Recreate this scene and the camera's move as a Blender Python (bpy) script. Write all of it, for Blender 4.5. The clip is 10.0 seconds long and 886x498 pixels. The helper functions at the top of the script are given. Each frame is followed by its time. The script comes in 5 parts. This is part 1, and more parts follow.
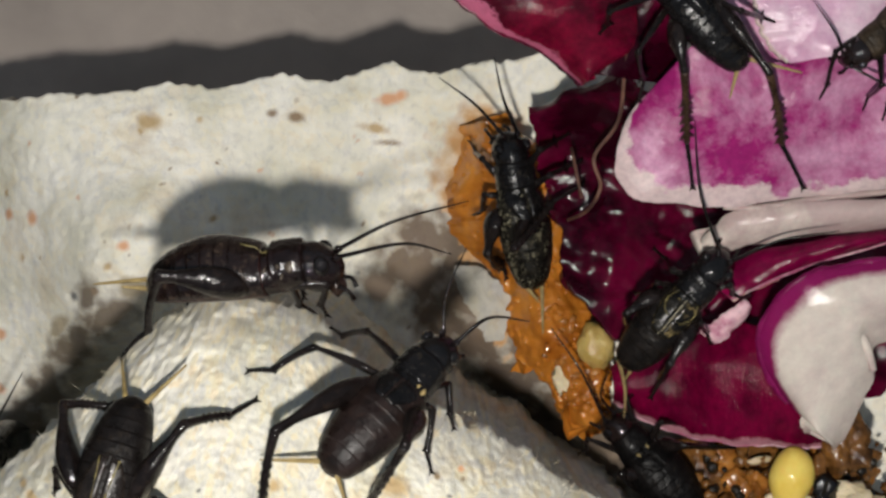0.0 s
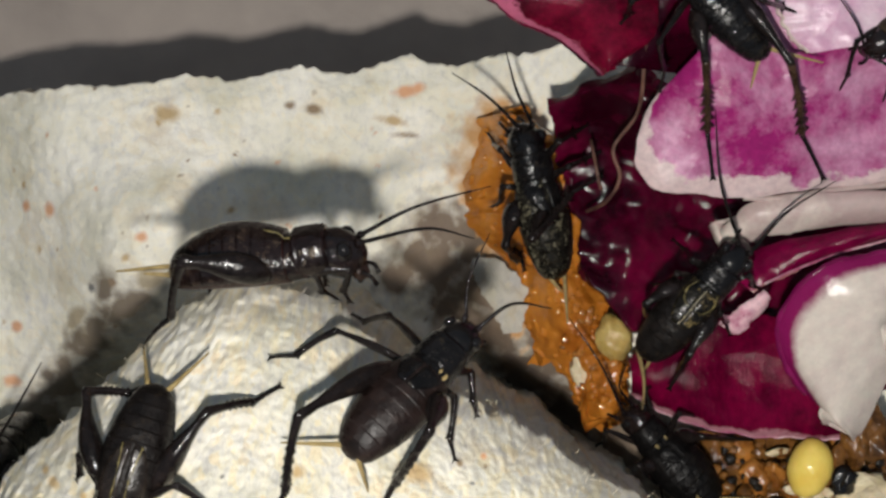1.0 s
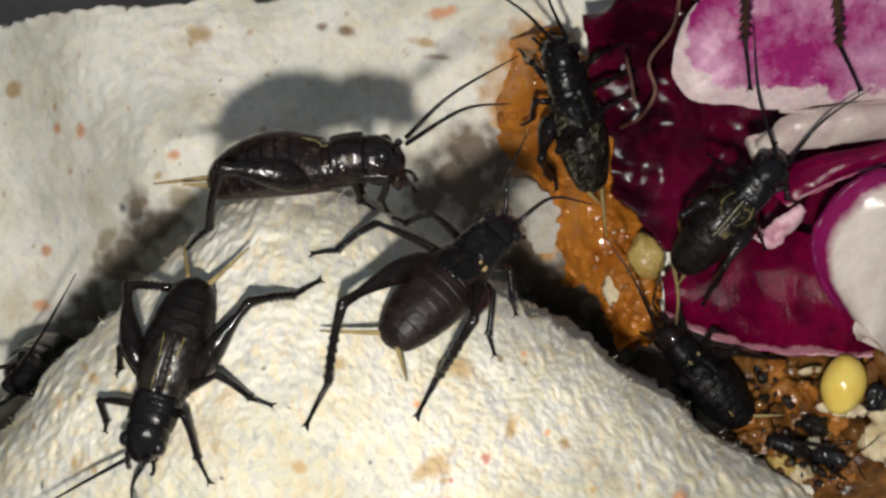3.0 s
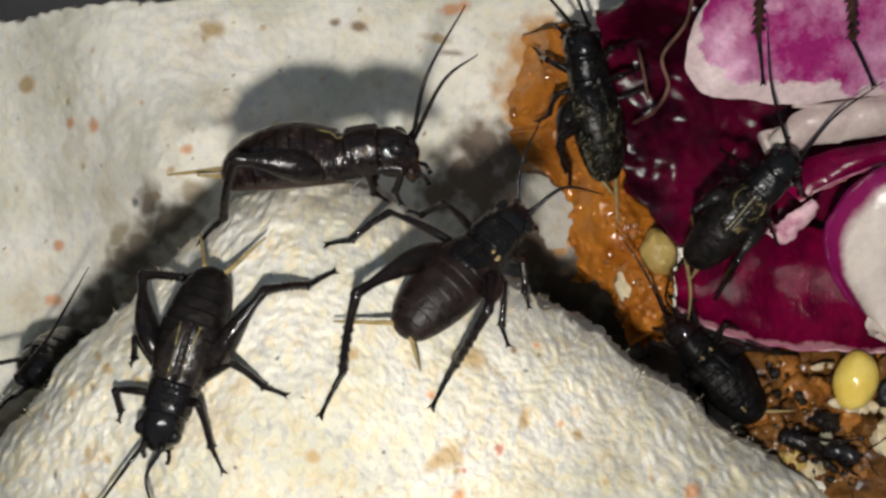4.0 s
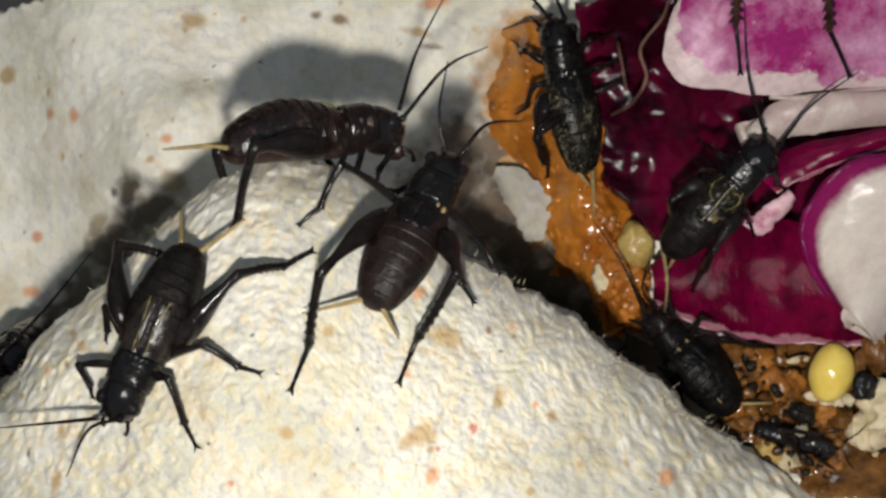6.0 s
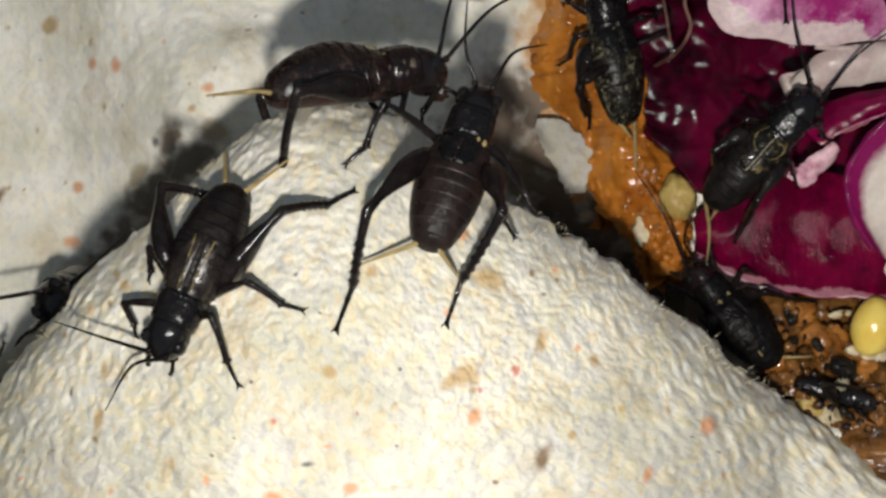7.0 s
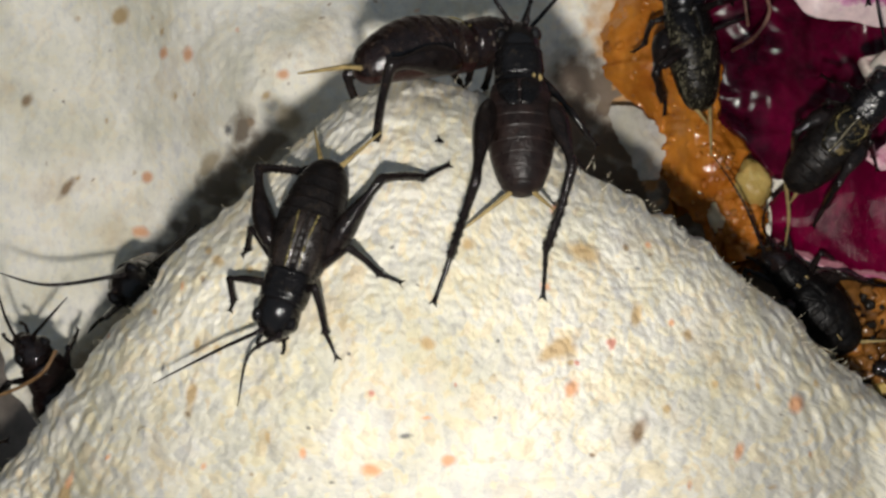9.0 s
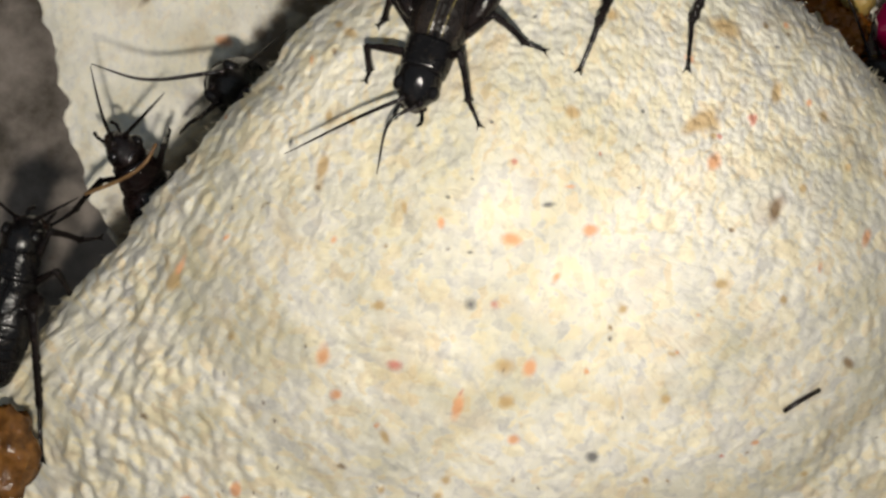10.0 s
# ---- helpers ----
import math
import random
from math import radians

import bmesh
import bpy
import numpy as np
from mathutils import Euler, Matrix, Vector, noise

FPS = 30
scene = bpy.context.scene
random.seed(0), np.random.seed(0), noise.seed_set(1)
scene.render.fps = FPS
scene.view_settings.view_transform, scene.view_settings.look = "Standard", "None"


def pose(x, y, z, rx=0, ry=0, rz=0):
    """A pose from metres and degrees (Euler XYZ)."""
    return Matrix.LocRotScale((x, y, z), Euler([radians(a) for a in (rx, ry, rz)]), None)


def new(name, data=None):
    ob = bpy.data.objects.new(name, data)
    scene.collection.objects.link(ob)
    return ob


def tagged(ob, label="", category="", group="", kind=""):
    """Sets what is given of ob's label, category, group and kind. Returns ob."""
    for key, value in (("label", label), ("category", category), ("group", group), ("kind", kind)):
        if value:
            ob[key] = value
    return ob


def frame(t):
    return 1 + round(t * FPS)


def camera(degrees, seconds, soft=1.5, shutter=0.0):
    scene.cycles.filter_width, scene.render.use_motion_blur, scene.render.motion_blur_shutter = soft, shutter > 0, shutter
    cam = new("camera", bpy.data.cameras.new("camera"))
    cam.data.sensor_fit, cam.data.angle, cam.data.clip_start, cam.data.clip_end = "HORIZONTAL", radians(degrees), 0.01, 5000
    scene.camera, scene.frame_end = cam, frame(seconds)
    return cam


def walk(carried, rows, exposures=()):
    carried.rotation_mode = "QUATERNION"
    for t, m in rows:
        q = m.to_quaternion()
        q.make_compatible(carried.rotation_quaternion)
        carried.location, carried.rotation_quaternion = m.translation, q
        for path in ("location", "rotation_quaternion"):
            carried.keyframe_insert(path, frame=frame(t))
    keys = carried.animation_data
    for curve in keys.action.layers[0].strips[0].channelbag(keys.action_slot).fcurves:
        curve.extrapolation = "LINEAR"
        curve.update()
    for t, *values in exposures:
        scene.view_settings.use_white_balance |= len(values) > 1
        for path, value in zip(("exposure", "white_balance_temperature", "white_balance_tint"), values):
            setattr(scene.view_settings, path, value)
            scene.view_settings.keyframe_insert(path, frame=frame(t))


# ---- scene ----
# Camera: hand-held close-up, looking straight down on an egg tray.
PATH = [
    (0.0, pose(0.00469, 0.00821, 0.16579, -0.197, -0.062, -0.205)),
    (0.5, pose(0.00377, 0.00748, 0.16574, 0.056, -0.142, -0.094)),
    (1.0, pose(0.00285, 0.00666, 0.16593, 0.073, -0.100, -0.078)),
    (1.2, pose(0.00223, 0.00551, 0.16564, -0.374, 0.035, -0.387)),
    (1.5, pose(0.00180, 0.00388, 0.16545, -1.361, 0.193, -0.277)),
    (1.8, pose(0.00123, 0.00242, 0.16517, -1.878, 0.100, -0.848)),
    (2.0, pose(0.00083, 0.00146, 0.16559, -1.203, 0.240, -0.281)),
    (2.5, pose(0.00000, -0.00000, 0.16600, -0.010, -0.030, -0.009)),
    (2.7, pose(-0.00010, -0.00056, 0.16586, 0.054, -0.116, 0.066)),
    (3.8, pose(-0.00040, -0.00228, 0.16602, 0.340, 0.205, 0.551)),
    (4.0, pose(-0.00068, -0.00260, 0.16602, 0.420, 0.172, 0.431)),
    (4.5, pose(-0.00178, -0.00445, 0.16600, 0.509, 0.182, 0.655)),
    (5.0, pose(-0.00206, -0.00474, 0.16613, 0.997, -0.116, 0.845)),
    (5.2, pose(-0.00215, -0.00517, 0.16618, 1.159, -0.362, 0.848)),
    (6.3, pose(0.00057, -0.00705, 0.16620, 1.540, -0.338, 1.110)),
    (6.5, pose(0.00033, -0.00768, 0.16575, 0.604, -0.163, 1.313)),
    (6.8, pose(-0.00061, -0.00916, 0.16604, 1.228, 0.929, 1.625)),
    (7.0, pose(-0.00086, -0.00956, 0.16590, 0.923, 0.688, 1.528)),
    (7.2, pose(-0.00136, -0.01049, 0.16628, 0.586, 0.982, 1.981)),
    (7.5, pose(-0.00539, -0.01186, 0.16576, 0.831, 0.642, 1.643)),
    (8.0, pose(-0.00588, -0.01229, 0.16581, 1.205, 0.739, 1.504)),
    (8.5, pose(-0.00606, -0.01239, 0.16588, 1.560, 0.763, 1.503)),
    (9.0, pose(-0.00736, -0.01376, 0.16607, 1.886, 0.900, 1.567)),
    (9.2, pose(-0.01009, -0.01580, 0.16595, 1.166, 0.974, 1.343)),
    (9.5, pose(-0.01335, -0.01867, 0.16564, 1.295, 0.057, 1.641)),
    (9.8, pose(-0.01855, -0.02311, 0.16548, -0.596, -0.240, 2.138)),
    (10.0, pose(-0.02002, -0.02471, 0.16504, -1.080, -0.439, 2.655)),
]
cam = camera(30, 10.0, soft=2.8)
walk(cam, PATH, exposures=[(0.0, 0.0, 6600, 10), (7.0, 0.0, 6600, 10), (9.0, -0.04, 6650, 10), (9.5, -0.13, 6850, 10), (10.0, -0.06, 7050, 10)])

# Light: dim room light, and the torch of the filming phone that travels with the lens.
world = bpy.data.worlds.new("world")
scene.world = world
world.use_nodes = True
world.node_tree.nodes["Background"].inputs[0].default_value = (0.66, 0.82, 1.0, 1)
world.node_tree.nodes["Background"].inputs[1].default_value = 0.22
TORCH_OFFSET = pose(-0.0035, -0.0205, 0.0)
TORCH_POWER = 2500.0

CM = 0.01


# ---------------------------------------------------------------- materials
def nodes_of(name):
    mat = bpy.data.materials.new(name)
    mat.use_nodes = True
    return mat, mat.node_tree.nodes, mat.node_tree.links, mat.node_tree.nodes["Principled BSDF"]


def noise_node(nt, links, scale, detail=4.0, rough=0.6, stretch=(1, 1, 1), coord="Object", dist=0.0):
    tc = nt.new("ShaderNodeTexCoord")
    mp = nt.new("ShaderNodeMapping")
    mp.inputs["Scale"].default_value = stretch
    n = nt.new("ShaderNodeTexNoise")
    n.inputs["Scale"].default_value, n.inputs["Detail"].default_value = scale, detail
    n.inputs["Roughness"].default_value, n.inputs["Distortion"].default_value = rough, dist
    links.new(tc.outputs[coord], mp.inputs[0])
    links.new(mp.outputs[0], n.inputs[0])
    return n


def ramp(nt, links, fac, stops):
    r = nt.new("ShaderNodeValToRGB")
    els = r.color_ramp.elements
    while len(els) < len(stops):
        els.new(0.5)
    for e, (p, c) in zip(els, stops):
        e.position, e.color = p, (*c, 1)
    links.new(fac, r.inputs[0])
    return r


def mix(nt, links, fac, a, b, blend="MIX"):
    m = nt.new("ShaderNodeMix")
    m.data_type, m.blend_type = "RGBA", blend
    for sock, v in ((m.inputs[0], fac), (m.inputs[6], a), (m.inputs[7], b)):
        if isinstance(v, (tuple, float, int)):
            sock.default_value = (*v, 1) if isinstance(v, tuple) else v
        else:
            links.new(v, sock)
    return m.outputs[2]


def bump(nt, links, p, height, strength, dist, prev=None):
    b = nt.new("ShaderNodeBump")
    b.inputs["Strength"].default_value, b.inputs["Distance"].default_value = strength, dist
    links.new(height, b.inputs["Height"])
    if prev:
        links.new(prev.outputs[0], b.inputs["Normal"])
    links.new(b.outputs[0], p.inputs["Normal"])
    return b


def pulp(name, tone=(0.715, 0.685, 0.60), relief=1.0, flow=False):
    """Moulded recycled paper: cream, mottled, matted of flakes and fibres, with painted spots for coloured paper,
    stains and crevice shade. flow: flakes lie along the mesh's own UV, else by place.
    """
    mat, nt, links, p = nodes_of(name)
    tc = nt.new("ShaderNodeTexCoord")
    place = tc.outputs["UV" if flow else "Object"]
    unit = 1.0 if flow else 100.0

    def scaled(stretch, turn=0.0):
        mp = nt.new("ShaderNodeMapping")
        mp.inputs["Scale"].default_value = tuple(v * unit for v in stretch)
        mp.inputs["Rotation"].default_value = (0, 0, turn)
        links.new(place, mp.inputs[0])
        return mp.outputs[0]

    def fibres(stretch, scale, detail=4, rough=0.6, dist=0.0, turn=0.0):
        n = nt.new("ShaderNodeTexNoise")
        n.inputs["Scale"].default_value, n.inputs["Detail"].default_value = scale, detail
        n.inputs["Roughness"].default_value, n.inputs["Distortion"].default_value = rough, dist
        links.new(scaled(stretch, turn), n.inputs[0])
        return n

    along = (1.0, 0.68, 1.0) if flow else (0.55, 0.42, 1.0)
    warp = fibres((1, 1, 1), 3.2, 3)
    push = nt.new("ShaderNodeVectorMath")
    push.operation = "MULTIPLY_ADD"
    push.inputs[1].default_value = (0.34, 0.34, 0.34)
    links.new(warp.outputs["Color"], push.inputs[0])
    links.new(scaled(along, 0.0 if flow else 0.25), push.inputs[2])
    cells = nt.new("ShaderNodeTexVoronoi")
    cells.feature = "SMOOTH_F1"
    cells.inputs["Scale"].default_value, cells.inputs["Smoothness"].default_value = 15, 0.3
    links.new(push.outputs[0], cells.inputs[0])

    big = noise_node(nt, links, 95, 4)
    dark = (tone[0] * 0.76, tone[1] * 0.76, tone[2] * 0.70)
    col = ramp(nt, links, big.outputs[0], [(0.34, dark), (0.58, tone)]).outputs[0]
    pick = nt.new("ShaderNodeSeparateColor")
    links.new(cells.outputs["Color"], pick.inputs[0])
    hue = ramp(nt, links, pick.outputs[0], [(0.05, (0.80, 0.81, 0.88)), (0.28, (0.97, 0.98, 1.0)), (0.55, (1.0, 0.99, 0.97)), (0.78, (1.07, 1.0, 0.80)), (0.98, (0.98, 0.84, 0.66))])
    col = mix(nt, links, 0.7 if flow else 0.28, col, hue.outputs[0], "MULTIPLY")
    streak = fibres((1.0, 0.75 if flow else 0.7, 1.0), 14, 4, 0.65, 0.3)
    warm = ramp(nt, links, streak.outputs[0], [(0.30, (0.70, 0.71, 0.75)), (0.48, (1, 1, 1)), (0.72, (1.05, 1.02, 0.92))])
    col = mix(nt, links, 0.65 if flow else 0.45, col, warm.outputs[0], "MULTIPLY")
    ochre = noise_node(nt, links, 170, 4, 0.62)
    fo = ramp(nt, links, ochre.outputs[0], [(0.54, (0, 0, 0)), (0.74, (0.42, 0.42, 0.42))])
    col = mix(nt, links, fo.outputs[0], col, (0.53, 0.38, 0.20))
    grey = noise_node(nt, links, 260, 3, 0.55, (1.3, 0.8, 1))
    fg = ramp(nt, links, grey.outputs[0], [(0.62, (0, 0, 0)), (0.76, (0.42, 0.42, 0.42))])
    col = mix(nt, links, fg.outputs[0], col, (0.40, 0.40, 0.45))
    stain = nt.new("ShaderNodeVertexColor")
    stain.layer_name = "stain"
    grain = noise_node(nt, links, 1100, 3)
    amount = nt.new("ShaderNodeMath")
    amount.operation = "MULTIPLY_ADD"
    links.new(grain.outputs[0], amount.inputs[0])
    amount.inputs[1].default_value = 0.5
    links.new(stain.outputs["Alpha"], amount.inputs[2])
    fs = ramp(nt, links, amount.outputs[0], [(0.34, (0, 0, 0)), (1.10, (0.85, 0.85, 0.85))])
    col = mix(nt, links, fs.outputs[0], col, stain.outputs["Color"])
    links.new(col, p.inputs["Base Color"])
    p.inputs["Roughness"].default_value = 0.85
    p.inputs["Specular IOR Level"].default_value = 0.2
    flake = ramp(nt, links, cells.outputs["Distance"], [(0.05, (1, 1, 1)), (0.75, (0, 0, 0))])
    first = bump(nt, links, p, flake.outputs[0], 0.35 * relief, 0.0005)
    lay = fibres((1.0, 0.75 if flow else 0.7, 1.0), 12, 5, 0.66, 0.5)
    first = bump(nt, links, p, lay.outputs[0], 0.55 * relief, 0.0006, first)
    fine = fibres((1.0, 0.5, 1.0), 26, 3, 0.65)
    bump(nt, links, p, fine.outputs[0], 0.3 * relief, 0.00022, first)
    return mat


def chitin(name, colour, rough=0.32, spread=0.5, dust=None, gloss=0.22, relief=1.0, bare=0.56):
    """Hard insect shell: near black, glossy, finely pitted."""
    mat, nt, links, p = nodes_of(name)
    n = noise_node(nt, links, 700, 4)
    lo, hi = tuple(c * (1 - spread) for c in colour), tuple(c * (1 + spread) for c in colour)
    col = ramp(nt, links, n.outputs[0], [(0.3, lo), (0.7, hi)]).outputs[0]
    if dust:
        d = noise_node(nt, links, 1300, 5, 0.7)
        col = mix(nt, links, ramp(nt, links, d.outputs[0], [(bare, (0, 0, 0)), (bare + 0.15, (0.8, 0.8, 0.8))]).outputs[0], col, dust)
    links.new(col, p.inputs["Base Color"])
    r = noise_node(nt, links, 1800, 3)
    rr = ramp(nt, links, r.outputs[0], [(0.3, (rough * 0.7,) * 3), (0.7, (rough * 1.7,) * 3)])
    links.new(rr.outputs[0], p.inputs["Roughness"])
    p.inputs["Specular IOR Level"].default_value = gloss
    a = noise_node(nt, links, 900, 3, 0.55)
    first = bump(nt, links, p, a.outputs[0], 0.5, 0.00036 * relief)
    b = noise_node(nt, links, 3200, 3)
    bump(nt, links, p, b.outputs[0], 0.4, 0.00008, first)
    return mat


def cabbage(name, low, high, a=0.42, b=0.6, scale=160, stretch=(1, 1, 1), rough=0.3, wave=260, margin=None, width=0.2, fine=0.0003, coat=0.0, gloss=0.28, grain=1.0, waves=0.3, torn=5.0):
    """Red cabbage flesh: wet, veined, bleeding from magenta to white; margin: the colour along the cut edge."""
    mat, nt, links, p = nodes_of(name)
    n = noise_node(nt, links, scale, 6, 0.66, stretch, dist=0.15)
    col = ramp(nt, links, n.outputs[0], [(a, low), (b, high)]).outputs[0]
    if margin:
        uv = nt.new("ShaderNodeTexCoord")
        sep = nt.new("ShaderNodeSeparateXYZ")
        links.new(uv.outputs["UV"], sep.inputs[0])
        wob = noise_node(nt, links, 190, 5, 0.7)
        add = nt.new("ShaderNodeMath")
        add.operation = "MULTIPLY_ADD"
        links.new(wob.outputs[0], add.inputs[0])
        add.inputs[1].default_value = -width * torn
        shift = nt.new("ShaderNodeMath")
        shift.inputs[1].default_value = width * 0.5 * (torn - 1.6)
        links.new(sep.outputs["Y"], shift.inputs[0])
        links.new(shift.outputs[0], add.inputs[2])
        edge = ramp(nt, links, add.outputs[0], [(0.0, (1, 1, 1)), (max(0.02, width * (0.35 if torn > 2 else 0.8)), (0, 0, 0))])
        col = mix(nt, links, edge.outputs[0], col, margin)
    f = noise_node(nt, links, 1500, 3)
    tint = ramp(nt, links, f.outputs[0], [(0.3, (0.82, 0.8, 0.82)), (0.7, (1.08, 1.05, 1.05))])
    links.new(mix(nt, links, grain, col, tint.outputs[0], "MULTIPLY"), p.inputs["Base Color"])
    p.inputs["Roughness"].default_value = rough
    p.inputs["Specular IOR Level"].default_value = gloss
    p.inputs["Subsurface Weight"].default_value = 0.12
    p.inputs["Subsurface Radius"].default_value = (0.002, 0.0008, 0.001)
    p.inputs["Coat Weight"].default_value = coat
    p.inputs["Coat Roughness"].default_value = 0.12
    b1 = noise_node(nt, links, wave, 4, 0.6, stretch)
    first = bump(nt, links, p, b1.outputs[0], waves, 0.156 / wave)
    b2 = noise_node(nt, links, 1900, 4, 0.7, stretch)
    bump(nt, links, p, b2.outputs[0], 0.6, fine, first)
    return mat


def wet(name, low, high, scale=300, rough=0.14, sss=0.2, gloss=0.3, relief=0.0007):
    """Moist food mash or a moist seed."""
    mat, nt, links, p = nodes_of(name)
    n = noise_node(nt, links, scale, 5)
    links.new(ramp(nt, links, n.outputs[0], [(0.35, low), (0.65, high)]).outputs[0], p.inputs["Base Color"])
    p.inputs["Roughness"].default_value = rough
    p.inputs["Subsurface Weight"].default_value = sss
    p.inputs["Subsurface Radius"].default_value = (0.002, 0.001, 0.0004)
    p.inputs["Specular IOR Level"].default_value = gloss
    b1 = noise_node(nt, links, 600, 4, 0.55)
    bump(nt, links, p, b1.outputs[0], 0.7, relief)
    return mat


M_PULP = pulp("moulded_paper", relief=0.34, flow=True)
M_PULP_FAR = pulp("moulded_paper_flat", (0.86, 0.825, 0.735), 0.35)
M_SCRAP = pulp("grey_paper", (0.50, 0.47, 0.42), 0.6)
M_BLACK = chitin("black_shell", (0.0052, 0.0047, 0.0050), 0.19, 0.5, (0.026, 0.020, 0.013), 0.27, 1.1)
M_SOOT = chitin("velvet_shell", (0.0068, 0.0054, 0.0050), 0.32, 0.5, (0.026, 0.018, 0.011), 0.21, 1.1)
M_VELVET = chitin("brown_velvet_shell", (0.0105, 0.0060, 0.0052), 0.36, 0.6, (0.027, 0.014, 0.010), 0.28)
M_SHINY = chitin("black_gloss_shell", (0.0045, 0.0040, 0.0042), 0.15, 0.5, (0.018, 0.012, 0.009), 0.45, 0.9)
M_BROWN = chitin("brown_shell", (0.0075, 0.0038, 0.0036), 0.16, 0.6, (0.024, 0.012, 0.009), 0.46, 1.5)
M_CRUST = chitin("dusty_shell", (0.0075, 0.0065, 0.005), 0.26, 0.9, (0.09, 0.078, 0.048), 0.2)
M_YELLOW = chitin("yellow_shell", (0.27, 0.20, 0.085), 0.5, 0.4, (0.16, 0.10, 0.05), 0.2)
M_TAN = chitin("tan_shell", (0.19, 0.155, 0.055), 0.3, 0.9, (0.008, 0.007, 0.006), 0.3)
M_GILT = chitin("gilt_shell", (0.010, 0.008, 0.005), 0.2, 0.9, (0.34, 0.25, 0.10), 0.3)
M_LEG = chitin("leg_shell", (0.0080, 0.0058, 0.0055), 0.14, 0.6, (0.022, 0.014, 0.010), 0.28)
M_BROWNHEAD = chitin("brown_gloss_shell", (0.0075, 0.0042, 0.004), 0.09, 0.6, (0.03, 0.016, 0.010), 0.6, 1.8)
M_SHIN = chitin("brown_shin_shell", (0.030, 0.016, 0.009), 0.25, 0.8, (0.09, 0.05, 0.025), 0.25)
M_BROWNBACK = chitin("brown_dusty_shell", (0.0085, 0.0044, 0.0040), 0.18, 0.6, (0.055, 0.037, 0.026), 0.5, 1.3, 0.52)
M_RUST = chitin("rust_belly_shell", (0.020, 0.0060, 0.0052), 0.30, 0.4, (0.045, 0.016, 0.012), 0.3, 0.8)
M_MOUTH = chitin("mouth_shell", (0.020, 0.011, 0.008), 0.25, 0.8, (0.09, 0.06, 0.04), 0.35)
M_PAD = chitin("wing_pad_shell", (0.014, 0.010, 0.008), 0.24, 0.6, (0.045, 0.034, 0.024), 0.4, 0.6)
M_MARK = chitin("pale_flank_shell", (0.06, 0.046, 0.034), 0.25, 0.8, (0.02, 0.012, 0.009), 0.45, 0.8)
M_FUZZ = chitin("mouldy_shell", (0.022, 0.015, 0.009), 0.45, 0.9, (0.11, 0.085, 0.055), 0.2, 2.5)
M_DULL = chitin("dull_black_shell", (0.0035, 0.0030, 0.0030), 0.38, 0.6, (0.016, 0.012, 0.009), 0.14, 2.0)
M_STRIPE = chitin("whitish_shell", (0.42, 0.36, 0.22), 0.35, 0.3, (0.20, 0.15, 0.08), 0.3)
M_EYE = chitin("eye_shell", (0.006, 0.005, 0.005), 0.08, 0.3, None, 0.5, 0.0)
M_CRIMSON = cabbage("cabbage_crimson", (0.017, 0.0002, 0.0042), (0.105, 0.0010, 0.021), scale=75, rough=0.17, fine=0.00008, waves=0.15)
M_HOOD = cabbage("cabbage_hood", (0.045, 0.0006, 0.0065), (0.150, 0.002, 0.020), rough=0.2, margin=(0.40, 0.10, 0.17), width=0.10, fine=0.00010)
M_FOLD = cabbage("cabbage_fold", (0.11, 0.001, 0.026), (0.21, 0.002, 0.050), rough=0.2, margin=(0.40, 0.18, 0.18), width=0.05, fine=0.00010)
M_MAGENTA = cabbage("cabbage_magenta", (0.066, 0.0003, 0.013), (0.150, 0.0010, 0.028), stretch=(1.7, 0.8, 1), rough=0.15, wave=620, fine=0.00016, gloss=0.13, waves=0.7, margin=(0.34, 0.15, 0.18), width=0.045)
M_PINK = cabbage("cabbage_pink", (0.27, 0.014, 0.125), (0.62, 0.36, 0.50), 0.38, 0.60, 75, (1.0, 1.0, 1), 0.2, margin=(0.57, 0.45, 0.44), width=0.065, fine=0.00016)
M_WHITE = cabbage("cabbage_white", (0.44, 0.34, 0.32), (0.64, 0.57, 0.50), scale=120, rough=0.18, fine=0.00008, grain=0.4)
M_CURL = cabbage("cabbage_curl", (0.47, 0.39, 0.36), (0.62, 0.56, 0.49), scale=90, rough=0.2, margin=(0.19, 0.007, 0.075), width=0.11, fine=0.00006, grain=0.3, torn=1.6)
M_SKIN = cabbage("cabbage_skin", (0.13, 0.003, 0.05), (0.22, 0.009, 0.09), rough=0.2, fine=0.0001)
M_PALEPINK = cabbage("cabbage_pale_pink", (0.50, 0.28, 0.40), (0.74, 0.62, 0.66), 0.36, 0.62, 120, rough=0.2, fine=0.0001, grain=0.5)
M_RAG = cabbage("cabbage_rag", (0.38, 0.09, 0.18), (0.70, 0.46, 0.50), scale=300, rough=0.2)
M_GEL = wet("orange_mash", (0.27, 0.080, 0.008), (0.56, 0.215, 0.030), 160, 0.13, 0.15, 0.5, 0.00035)
M_KERNEL = wet("kernel_yellow", (0.64, 0.43, 0.07), (0.78, 0.60, 0.15), 200, 0.2, 0.2, 0.35, 0.0002)
M_CRUMB = wet("brown_crumb", (0.05, 0.020, 0.005), (0.22, 0.095, 0.024), 420, 0.18, 0.1, 0.4)
M_PALE = wet("pale_crumb", (0.50, 0.40, 0.24), (0.70, 0.60, 0.42), 300, 0.5)
M_SEED = wet("seed_amber", (0.30, 0.19, 0.05), (0.50, 0.37, 0.13), 200, 0.15)
M_FRASS = wet("black_frass", (0.006, 0.005, 0.004), (0.02, 0.016, 0.012), 400, 0.3, 0.0)
M_GRIT = wet("grey_grit", (0.16, 0.15, 0.10), (0.28, 0.26, 0.18), 400, 0.5)
